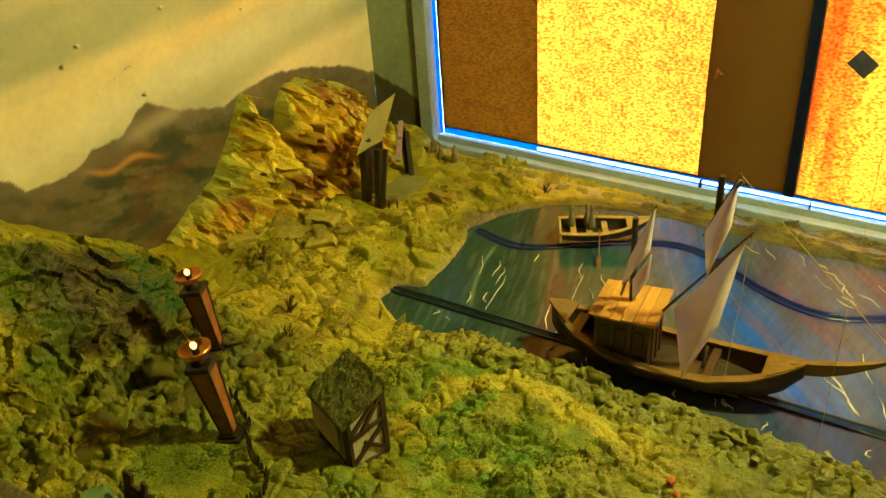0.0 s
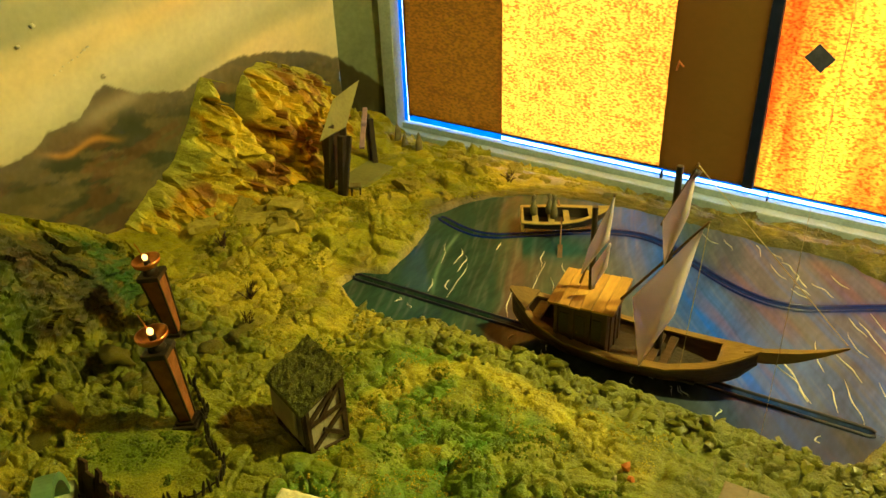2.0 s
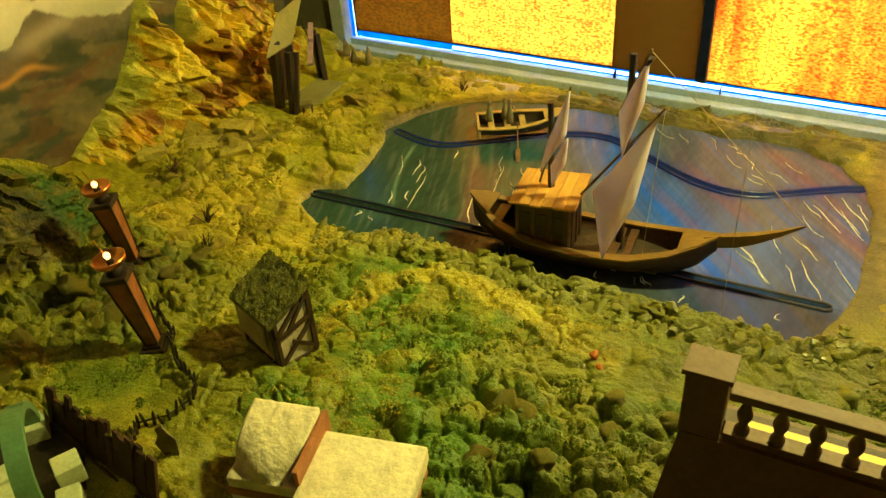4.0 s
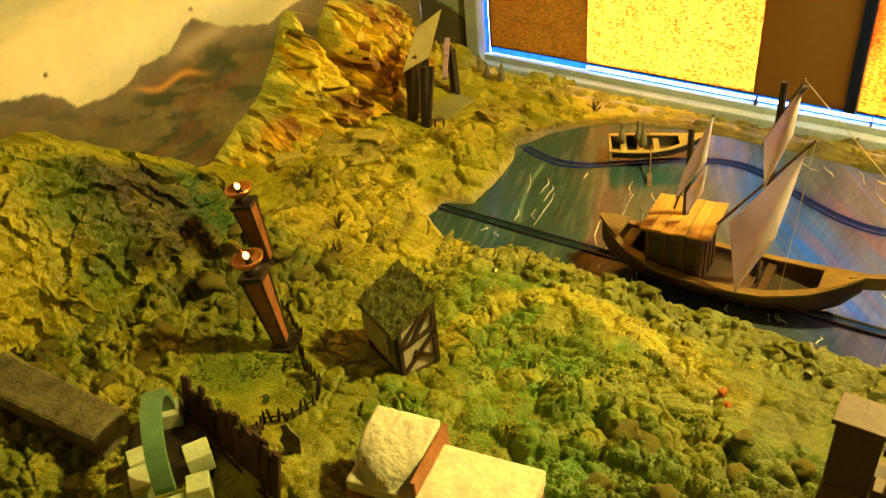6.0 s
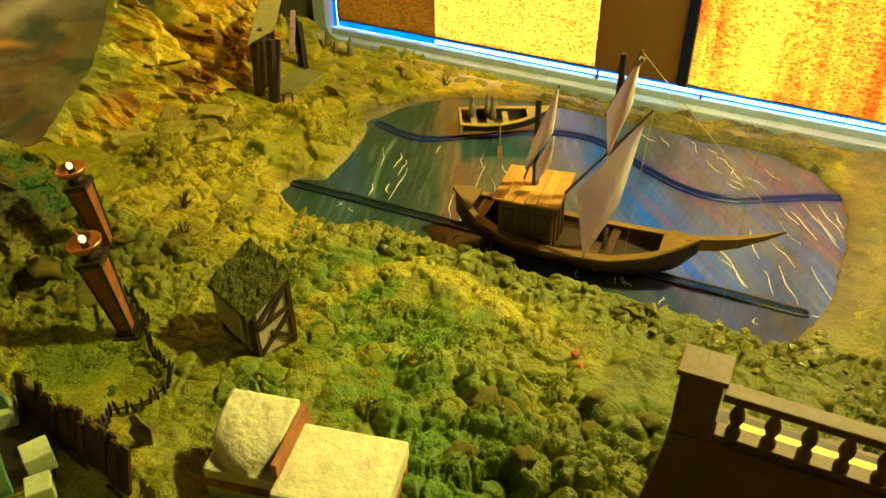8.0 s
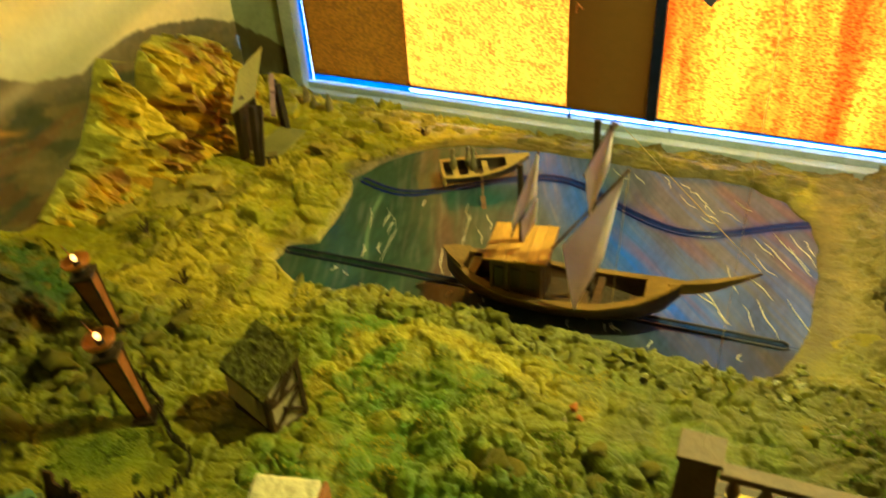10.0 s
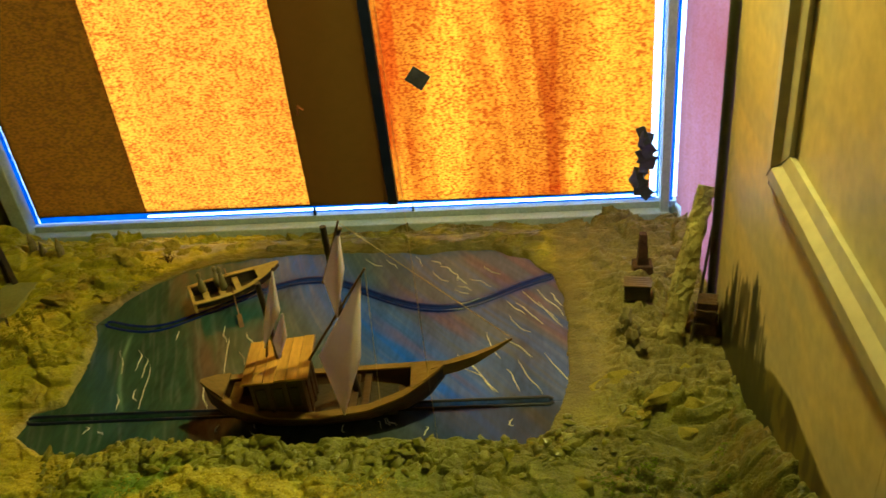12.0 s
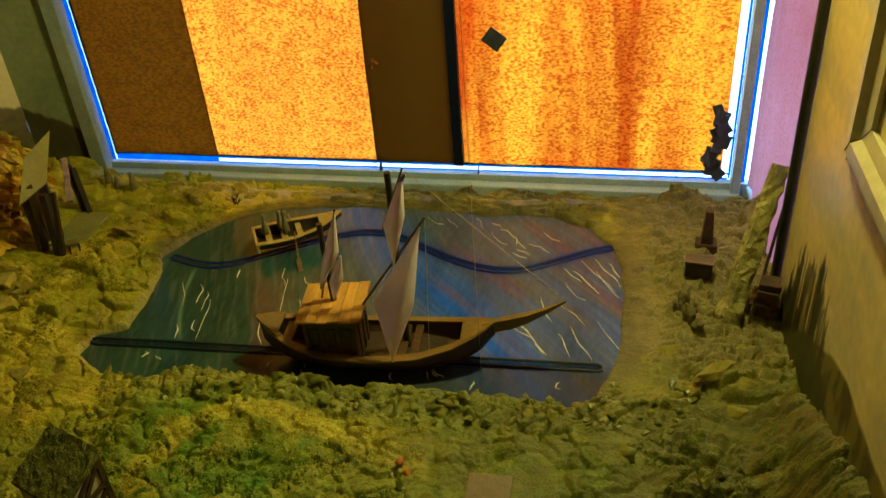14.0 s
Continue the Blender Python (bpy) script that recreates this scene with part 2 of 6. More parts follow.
M_BROWNCARD = material("brown_card_wall", (0.13, 0.072, 0.030), 0.6, scale=30, vary=0.22, bump=0.2, vary_fine=0.12)
M_BROWNRAIL = material("tan_card_rail", (0.14, 0.080, 0.038), 0.6, scale=40, vary=0.2, bump=0.2)
M_YELLOW = material("yellow_deck_paint", (0.80, 0.52, 0.02), 0.5, scale=30, vary=0.1)
M_DOME = material("dark_brown_dome", (0.05, 0.028, 0.012), 0.6, scale=40, vary=0.3, bump=0.3)
M_BULB = glow("lamp_bulb", (1.0, 0.52, 0.14), 4.5)
M_ORANGE = material("orange_scrap", (0.40, 0.11, 0.02), 0.6, scale=60)
M_OUT = glow("daylight_outside", tuple(c / 11.0 for c in DAYLIGHT), 11.0)
M_PIN = material("white_pin", (0.78, 0.74, 0.62), 0.4, bump=0)


# ---------- mesh helpers ----------
def part(name, bm, mat, parent=None, label="", smooth_shade=False):
    me = bpy.data.meshes.new(name)
    bm.to_mesh(me)
    bm.free()
    me.materials.append(mat)
    if smooth_shade:
        me.polygons.foreach_set("use_smooth", [True] * len(me.polygons))
    ob = new(name, me)
    if parent:
        ob.parent = parent
    if label:
        tagged(ob, label)
    return ob


def thing(name, label, category, m=None, group="", kind=""):
    ob = new(name)
    ob.empty_display_size = 0.02
    if m is not None:
        ob.matrix_world = m
    return tagged(ob, label, category, group, kind)


def add_box(bm, c, s, m=None, bevel=0.0):
    vs = bmesh.ops.create_cube(bm, size=1.0, matrix=(m or Matrix()) @ Matrix.Translation(c) @ Matrix.Diagonal((*s, 1)))["verts"]
    if bevel:
        es = {e for v in vs for e in v.link_edges}
        bmesh.ops.bevel(bm, geom=list(es), offset=bevel, segments=2, affect="EDGES", profile=0.6)
    return bm


def box(c, s, m=None, bevel=0.0):
    return add_box(bmesh.new(), c, s, m, bevel)


def add_rod(bm, a, b, r1, r2=None, seg=10):
    a, b = Vector(a), Vector(b)
    d = b - a
    m = Matrix.Translation((a + b) / 2) @ d.to_track_quat("Z", "Y").to_matrix().to_4x4()
    bmesh.ops.create_cone(bm, cap_ends=True, segments=seg, radius1=r1, radius2=r1 if r2 is None else r2, depth=d.length, matrix=m)
    return bm


def rod(a, b, r1, r2=None, seg=10):
    return add_rod(bmesh.new(), a, b, r1, r2, seg)


def lathe(profile, seg=24, m=None):
    bm = bmesh.new()
    rings = []
    for r, z in profile:
        rings.append([bm.verts.new(((m or Matrix()) @ Vector((r * math.cos(a), r * math.sin(a), z)))) for a in (2 * math.pi * i / seg for i in range(seg))])
    for p, q in zip(rings, rings[1:]):
        for i in range(seg):
            bm.faces.new((p[i], p[(i + 1) % seg], q[(i + 1) % seg], q[i]))
    bm.faces.new(list(reversed(rings[0])))
    bm.faces.new(rings[-1])
    return bm


def prism(points, y0, y1, m=None):
    """An outline in x and z, drawn out from y0 to y1."""
    bm = bmesh.new()
    m = m or Matrix()
    a = [bm.verts.new(m @ Vector((x, y0, z))) for x, z in points]
    b = [bm.verts.new(m @ Vector((x, y1, z))) for x, z in points]
    bm.faces.new(a)
    bm.faces.new(list(reversed(b)))
    for i in range(len(a)):
        j = (i + 1) % len(a)
        bm.faces.new((a[j], a[i], b[i], b[j]))
    bmesh.ops.recalc_face_normals(bm, faces=bm.faces[:])
    return bm


def grid_object(name, X, Y, Z, color, mat, parent=None, smooth_shade=True):
    """A sheet of quads through arrays of places, with a pigment colour at each."""
    r, c = X.shape
    co = np.stack([X, Y, Z], -1).reshape(-1, 3)
    i = np.arange(r * c).reshape(r, c)
    q = np.stack([i[:-1, :-1], i[:-1, 1:], i[1:, 1:], i[1:, :-1]], -1).reshape(-1, 4)
    me = bpy.data.meshes.new(name)
    me.vertices.add(len(co))
    me.vertices.foreach_set("co", co.ravel())
    me.loops.add(q.size)
    me.loops.foreach_set("vertex_index", q.ravel())
    me.polygons.add(len(q))
    me.polygons.foreach_set("loop_start", np.arange(len(q)) * 4)
    me.polygons.foreach_set("loop_total", np.full(len(q), 4))
    me.update()
    at = me.color_attributes.new("pigment", "FLOAT_COLOR", "POINT")
    at.data.foreach_set("color", np.concatenate([color.reshape(-1, 3), np.ones((len(co), 1))], 1).ravel())
    me.polygons.foreach_set("use_smooth", np.full(len(q), smooth_shade))
    me.materials.append(mat)
    me.validate()
    ob = new(name, me)
    if parent:
        ob.parent = parent
    return ob


# ---------- the lake's outline and slots ----------
LAKE = np.array([(0.262, -0.500), (0.262, -0.470), (0.298, -0.452), (0.290, -0.370), (0.276, -0.315), (0.262, -0.286), (0.277, -0.240), (0.304, -0.202),
                 (0.351, -0.163), (0.395, -0.146), (0.500, -0.135), (0.608, -0.130), (0.694, -0.138), (0.793, -0.139), (0.843, -0.163), (0.876, -0.214),
                 (0.888, -0.255), (0.893, -0.320), (0.889, -0.391), (0.884, -0.440), (0.866, -0.490), (0.843, -0.511), (0.800, -0.506), (0.700, -0.500),
                 (0.590, -0.510), (0.520, -0.510), (0.417, -0.507), (0.358, -0.528), (0.300, -0.522)])


def eased(points, count=110, wide=9):
    """The same line with its corners rounded off."""
    p = np.array(points)
    x = np.linspace(p[0, 0], p[-1, 0], count)
    y = np.interp(x, p[:, 0], p[:, 1])
    y = np.convolve(np.pad(y, wide // 2, mode="edge"), np.ones(wide) / wide, "valid")
    return np.stack([x, y], 1)


SLOT_N = eased([(0.267, -0.282), (0.294, -0.296), (0.350, -0.303), (0.394, -0.273), (0.427, -0.249), (0.460, -0.225), (0.505, -0.201), (0.537, -0.190),
                (0.580, -0.199), (0.626, -0.227), (0.670, -0.253), (0.712, -0.269), (0.750, -0.271), (0.787, -0.257), (0.830, -0.228), (0.884, -0.199)])
SLOT_S = np.array([(0.254, -0.475), (0.264, -0.475), (0.872, -0.449), (0.880, -0.449)])


def distance_to(poly, X, Y, closed=True):
    best = np.full(X.shape, 9.0)
    pts = list(poly) + ([poly[0]] if closed else [])
    for (ax, ay), (bx, by) in zip(pts, pts[1:]):
        ux, uy = bx - ax, by - ay
        t = np.clip(((X - ax) * ux + (Y - ay) * uy) / (ux * ux + uy * uy), 0, 1)
        best = np.minimum(best, np.hypot(X - ax - t * ux, Y - ay - t * uy))
    return best


def inside(poly, X, Y):
    odd = np.zeros(X.shape, bool)
    for (ax, ay), (bx, by) in zip(poly, np.roll(poly, -1, 0)):
        cross = (ay > Y) != (by > Y)
        odd ^= cross & (X < (bx - ax) * (Y - ay) / (by - ay + 1e-12) + ax)
    return odd


def bump2(X, Y, x, y, rx, ry):
    return np.exp(-((X - x) / rx) ** 2 - ((Y - y) / ry) ** 2)


# ---------- ground ----------
gx, gy = np.linspace(-0.112, 1.078, 700), np.linspace(-1.42, -0.022, 820)
X, Y = np.meshgrid(gx, gy)
wx = X + 0.012 * (fbm(X * 30, Y * 30, 3, 5) - 0.5)
wy = Y + 0.012 * (fbm(X * 30, Y * 30, 3, 9) - 0.5)
slab1 = facets(X / 0.030 + 2.2 * fbm(X * 35, Y * 35, 3, 301), Y / 0.024 + 2.2 * fbm(X * 35 + 9, Y * 35, 3, 302), 303, 1.6) - 0.5
slab2 = facets(X / 0.014 + 1.8 * fbm(X * 60, Y * 60, 3, 311), Y / 0.011 + 1.8 * fbm(X * 60 + 9, Y * 60, 3, 312), 313, 1.6) - 0.5
shore = np.where(inside(LAKE, wx, wy), -1, 1) * distance_to(LAKE, wx, wy)
south = smooth(-0.47, -0.52, Y) * smooth(0.30, 0.40, X) * smooth(0.99, 0.9, X)
f1, f2, cell = worley(wx / 0.017, wy / 0.014, 3)
pebbles = np.sqrt(np.clip(1 - (f1 / 0.72) ** 2, 0, 1)) * (0.35 + 0.65 * cell)
sx, sy = X + 0.016 * (fbm(X * 16, Y * 16, 2, 5) - 0.5), Y + 0.016 * (fbm(X * 16, Y * 16, 2, 9) - 0.5)
f1b, f2b, cellb = worley(sx / 0.034, sy / 0.028, 11)
lumps = np.sqrt(np.clip(1 - (f1b / 0.8) ** 2, 0, 1)) * (0.25 + 0.75 * cellb)
f1c, f2c, cellc = worley(wx / 0.055, wy / 0.03, 21)
flakes = smooth(0.0, 0.25, f2c - f1c) * cellc
rough = fbm(X * 55, Y * 55, 4, 2) - 0.5
rolling = fbm(X * 9, Y * 9, 3, 31) - 0.5
bank = south * smooth(0.085, 0.03, shore) * smooth(0.0, 0.012, shore)
meadow = smooth(-0.53, -0.60, Y) * smooth(0.30, 0.42, X)
boulders = smooth(-0.64, -0.72, Y) * smooth(0.50, 0.62, X)
west = smooth(0.32, 0.22, X)
mound_top = np.interp(Y, [-1.42, -1.0, -0.90, -0.773, -0.70, -0.62, -0.575, -0.55], [0.20, 0.20, 0.19, 0.160, 0.105, 0.040, 0.008, 0.0])
mound = 0.45 * smooth(0.06, -0.04, X) * mound_top
east = smooth(0.91, 0.97, X)
foot = smooth(1.02, 1.075, X) * smooth(-0.36, -0.75, Y) * 0.10
h1, h2, grain_tone = worley(X / 0.0075 + 0.6 * fbm(X * 60, Y * 60, 2, 601), Y / 0.0065 + 0.6 * fbm(X * 60, Y * 60, 2, 602), 603)
crumbs = 0.0012 * np.sqrt(np.clip(1 - (h1 / 0.7) ** 2, 0, 1)) * grain_tone ** 2 * smooth(0.34, 0.58, fbm(X * 18, Y * 18, 3, 604))
craggy = np.clip(0.10 + 0.6 * smooth(0.46, 0.66, fbm(X * 11, Y * 11, 3, 321)) * (1 - 0.6 * meadow) + smooth(-0.60, -0.66, Y) * west * 0.9 + east * 0.4 + bank * 0.4 + 0.2 * boulders, 0, 1.5)
Z = 0.004 + 0.016 * rolling + 0.004 * rough + craggy * (0.009 * slab1 + 0.0022 * slab2) + 0.0012 * (fbm(X * 190, Y * 190, 2, 66) - 0.5) + crumbs
Z = Z + bank * (0.003 + 0.006 * pebbles + 0.007 * flakes) + meadow * (0.003 + 0.012 * lumps + 0.003 * pebbles * smooth(0.35, 0.6, fbm(X * 20, Y * 20, 2, 99)))
Z = Z + boulders * (0.020 * lumps + 0.004 * pebbles) + mound + (0.012 * lumps + 0.010 * slab1) * smooth(0.0, 0.06, mound) * (0.5 + cellb) + foot + east * (0.012 * flakes + 0.004)
Z = Z + west * (0.016 * flakes * smooth(-0.55, -0.45, Y) + 0.022 * lumps * smooth(-0.60, -0.66, Y) * smooth(0.20, 0.14, X))
layers = facets(X / 0.045 + 1.2 * fbm(X * 25, Y * 25, 3, 331), Y / 0.011 + 1.2 * fbm(X * 25 + 9, Y * 25, 3, 332), 333, 1.6) - 0.5
c1_, c2_, plate = worley(X / 0.034 + 1.1 * fbm(X * 28, Y * 28, 3, 611), Y / 0.021 + 1.1 * fbm(X * 28 + 5, Y * 28, 3, 612), 613)
d1_, d2_, chip = worley(X / 0.017 + 0.9 * fbm(X * 50, Y * 50, 2, 621), Y / 0.011 + 0.9 * fbm(X * 50 + 5, Y * 50, 2, 622), 623)
broken = np.clip(smooth(0.48, 0.62, fbm(X * 9, Y * 9, 3, 614)) * 0.7 + 0.7 * bank + 0.6 * boulders + 0.9 * smooth(-0.60, -0.66, Y) * west, 0, 1)
Z = Z + broken * (0.008 * (plate - 0.5) - 0.010 * smooth(0.14, 0.0, c2_ - c1_) - 0.0022 * smooth(0.16, 0.0, d2_ - d1_) + 0.0015 * (chip - 0.5))
Z = Z + smooth(0.90, 0.94, X) * smooth(-0.50, -0.42, Y) * (0.014 * (fbm(X * 32, Y * 44, 3, 641) - 0.5) - 0.005 * smooth(0.10, 0.0, c2_ - c1_))
strip = smooth(-0.16, -0.12, Y) * smooth(0.36, 0.46, X)
Z = Z + strip * (0.006 * flakes + 0.007 * layers)
Z = Z + 0.006 * layers * smooth(0.90, 0.95, X)
Z = Z + 0.010 * bump2(X, Y, 0.14, -0.40, 0.10, 0.08) + 0.006 * flakes * bump2(X, Y, 0.08, -0.44, 0.10, 0.09) * 2
flat = np.maximum(bump2(X, Y, 0.389, -0.717, 0.05, 0.04), np.maximum(bump2(X, Y, 0.275, -0.79, 0.02, 0.02), bump2(X, Y, 0.145, -0.692, 0.02, 0.02)))
flat = np.maximum(flat, bump2(X, Y, 0.07, -0.24, 0.06, 0.08))
yard = bump2(X, Y, 0.27, -0.845, 0.07, 0.055)
Z = Z * (1 - np.clip(1.3 * flat, 0, 1)) + 0.002 * flat
Z = Z * (1 - 0.8 * np.clip(1.3 * yard, 0, 1)) + 0.004 * yard
Z = Z - 0.028 * smooth(-0.11, -0.03, Y) * smooth(-0.02, 0.05, X)
Z = np.where(shore < 0.014, -0.022 + (Z + 0.022) * smooth(-0.004, 0.014, shore), Z)

by_lake = (X > 0.18) & (X < 0.98) & (Y > -0.575) & (Y < -0.085) & (shore > 0.008)
Z = np.where(by_lake, np.maximum(Z, 0.0035 + 0.3 * (Z - 0.0035)), Z)
Z = np.where(by_lake, np.maximum(Z, 0.002), Z)

sand, straw = np.array((0.46, 0.385, 0.036)), np.array((0.29, 0.28, 0.016))
green, bright, moss = np.array((0.100, 0.180, 0.010)), np.array((0.085, 0.205, 0.016)), np.array((0.190, 0.196, 0.016))
grey, brown, dark = np.array((0.17, 0.18, 0.06)), np.array((0.16, 0.085, 0.03)), np.array((0.035, 0.035, 0.015))
n1, n2, n3 = fbm(X * 16, Y * 16, 4, 41), fbm(X * 42, Y * 42, 3, 51), fbm(X * 7, Y * 7, 3, 61)
C = np.broadcast_to(straw, X.shape + (3,)).copy()
C = mixc(C, sand, smooth(0.45, 0.62, n1))
C = mixc(C, moss, smooth(0.30, 0.45, X) * smooth(-0.47, -0.53, Y) * 0.85)
trail = np.array([(0.40, -0.745), (0.425, -0.69), (0.440, -0.615), (0.50, -0.575), (0.56, -0.582), (0.64, -0.60), (0.70, -0.63)])
trod = distance_to(trail, wx, wy, False)
clearing = np.maximum(bump2(X, Y, 0.63, -0.60, 0.07, 0.035), bump2(X, Y, 0.50, -0.70, 0.08, 0.03) * 0.7)
C = mixc(C, green, meadow * smooth(0.42, 0.60, n1) * 0.9)
C = mixc(C, bright, smooth(0.50, 0.66, fbm(X * 13 + 5, Y * 13, 3, 71)) * np.clip(0.75 * meadow + 0.6 * boulders + 0.5 * bump2(X, Y, 0.20, -0.72, 0.12, 0.08), 0, 0.85))
C = mixc(C, bright, 0.55 * smooth(0.55, 0.40, n3) * boulders * smooth(0.40, 0.62, n2))
C = mixc(C, sand, np.clip(smooth(0.020, 0.008, trod + 0.012 * (n2 - 0.5)) + clearing * smooth(0.40, 0.62, n2), 0, 1) * 0.75)
C = mixc(C, grey, np.clip(bank * (0.25 + 0.45 * smooth(0.5, 0.7, X)) + east * 0.3, 0, 0.8))
C = mixc(C, moss, 0.6 * east * smooth(-0.40, -0.52, Y))
olive = np.array((0.080, 0.070, 0.015))
C = mixc(C, olive, strip * (0.6 + 0.35 * smooth(0.35, 0.55, n2)))
# near right ground toned down in pigment, in place of weaker lamplight
C = mixc(C, np.array((0.105, 0.110, 0.013)), smooth(0.54, 0.80, X) * smooth(-0.49, -0.53, Y) * (0.62 + 0.33 * smooth(0.35, 0.6, n2)))
C = mixc(C, olive, smooth(0.89, 0.93, X) * smooth(-0.38, -0.48, Y) * 0.55)
C = mixc(C, brown, 0.55 * bump2(X, Y, 0.25, -0.50, 0.02, 0.13) * smooth(0.4, 0.6, n2))
C = mixc(C, moss * 1.05, smooth(-0.58, -0.66, Y) * smooth(0.48, 0.38, X) * smooth(0.25, 0.5, n2) * 0.85)
C = mixc(C, sand * 0.9, smooth(-0.86, -0.95, Y) * smooth(0.30, 0.20, X) * 0.85)
C = mixc(C, sand * 0.95, smooth(0.40, 0.55, n1) * smooth(-0.84, -0.90, Y) * 0.6)
C = mixc(C, green, yard * 0.7)
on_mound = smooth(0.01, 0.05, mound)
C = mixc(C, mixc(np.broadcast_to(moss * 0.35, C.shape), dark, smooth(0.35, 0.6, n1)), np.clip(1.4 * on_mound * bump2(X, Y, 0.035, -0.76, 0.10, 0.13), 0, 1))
C = mixc(C, straw * 0.9, on_mound * smooth(-0.02, -0.08, X) * 0.8)
C = mixc(C, np.array((0.03, 0.09, 0.012)), on_mound * bump2(X, Y, 0.04, -0.69, 0.05, 0.04) * smooth(0.4, 0.6, n2))
C = mixc(C, green * 0.8, smooth(-0.60, -0.68, Y) * west * smooth(0.45, 0.62, n1) * 0.7 * (1 - on_mound))
C = mixc(C, np.array((0.080, 0.088, 0.009)), smooth(-0.62, -0.68, Y) * smooth(-0.88, -0.80, Y) * smooth(0.26, 0.18, X) * (0.45 + 0.4 * smooth(0.42, 0.58, n2)))
C = mixc(C, brown, 0.5 * foot * 10 * smooth(0.4, 0.6, n2))
C = mixc(C, np.array((0.165, 0.135, 0.048)), smooth(0.872, 0.898, X) * smooth(-0.48, -0.42, Y) * 0.90)
C = mixc(C, olive, smooth(0.040, 0.014, shore + 0.020 * (n2 - 0.5)) * smooth(-0.45, -0.40, Y) * np.maximum(smooth(0.33, 0.40, X), smooth(-0.33, -0.28, Y)) * 0.88)
C = mixc(C, olive * 1.3, smooth(0.055, 0.018, shore + 0.02 * (n2 - 0.5)) * smooth(0.83, 0.86, X) * smooth(-0.36, -0.43, Y) * 0.85)
C = mixc(C, np.array((0.42, 0.36, 0.38)), np.clip(bump2(X, Y, 0.300, -0.100, 0.075, 0.022) * 1.3, 0, 1) * smooth(0.42, 0.60, n2) * 0.75)
C = mixc(C, np.array((0.20, 0.17, 0.15)), smooth(0.02, 0.0, shore) * smooth(0.32, 0.28, X) * 0.7)
ground = tagged(grid_object("ground", X, Y, Z, np.clip(C, 0, 1), M_GROUND),
                "lumpy painted plaster ground in yellow sand and moss green", "terrain", kind="structure")


def ground_z(x, y):
    i = int(round((y - gy[0]) / (gy[1] - gy[0])))
    j = int(round((x - gx[0]) / (gx[1] - gx[0])))
    return float(Z[min(max(i, 0), len(gy) - 1), min(max(j, 0), len(gx) - 1)])


# ---------- lake: three painted panels with two open slots between them ----------
lake = thing("water", "glossy painted lake panel with two slots and cream ripple strokes", "lake", kind="structure")


def slot_y(slot, x):
    return np.interp(x, slot[:, 0], slot[:, 1])


def slot_half(slot, x, half=0.0032):
    return half * smooth(slot[0, 0], slot[0, 0] + 0.006, x) * smooth(slot[-1, 0], slot[-1, 0] - 0.006, x)


def lake_color(x, y):
    lean = 0.38 + 0.5 * smooth(0.45, 0.70, x)
    u = x + lean * (y + 0.30) + 0.012 * (fbm(x * 14, y * 14, 2, 80) - 0.5)
    n = fbm(x * 10 + y * 6, y * 3 - x * 2, 3, 81)
    flow = fbm(u * 42, y * 6 + x * 3, 3, 91)
    hair = fbm(u * 190, y * 14, 2, 97)
    c = np.broadcast_to(np.array((0.026, 0.062, 0.050)), x.shape + (3,)).copy()
    c = mixc(c, np.array((0.075, 0.045, 0.050)), np.exp(-((u - 0.41) / 0.035) ** 2) * smooth(0.35, 0.6, flow) * 0.8)
    c = mixc(c, np.array((0.070, 0.085, 0.12)), smooth(0.44, 0.52, u + 0.04 * (n - 0.5)) * (0.5 + 0.5 * smooth(0.35, 0.6, flow)))
    c = mixc(c, np.array((0.012, 0.085, 0.60)), np.exp(-((x - 0.595 + 0.85 * (y + 0.24) - 0.05 * (n - 0.5)) / 0.062) ** 2) * (0.70 + 0.30 * smooth(0.6, 0.4, flow)))
    c = mixc(c, np.array((0.080, 0.090, 0.20)), smooth(0.66, 0.76, x + 0.85 * (y + 0.24) + 0.06 * (n - 0.5)) * 0.85)
    c = mixc(c, np.array((0.015, 0.090, 0.50)), smooth(0.60, 0.68, x) * smooth(0.50, 0.66, flow) * 0.45)
    c = mixc(c, np.array((0.12, 0.06, 0.11)), smooth(0.62, 0.70, x) * smooth(0.52, 0.68, fbm(u * 30, y * 5, 2, 95)) * 0.55)
    c = mixc(c, np.array((0.20, 0.21, 0.25)), smooth(0.58, 0.80, hair) * 0.18)
    c = mixc(c, np.array((0.012, 0.035, 0.045)), smooth(0.42, 0.26, hair) * 0.22)
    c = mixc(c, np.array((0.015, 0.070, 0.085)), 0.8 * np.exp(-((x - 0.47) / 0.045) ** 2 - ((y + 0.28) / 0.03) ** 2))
    c = mixc(c, np.array((0.13, 0.24, 0.17)), np.exp(-((x - 0.338 + 0.40 * (y + 0.40) - 1.6 * (y + 0.40) ** 2) / 0.0026) ** 2) * smooth(-0.47, -0.44, y) * smooth(-0.30, -0.33, y) * 0.7)
    # the ship's shadow, painted into the lake colour south of the slot
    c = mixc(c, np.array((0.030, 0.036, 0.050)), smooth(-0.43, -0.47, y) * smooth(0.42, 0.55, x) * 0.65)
    near = np.minimum(distance_to(SLOT_N, x, y, False), 1)
    return mixc(c, np.array((0.006, 0.030, 0.26)), np.exp(-(near / 0.012) ** 2) * 0.9 * smooth(0.40, 0.50, x))


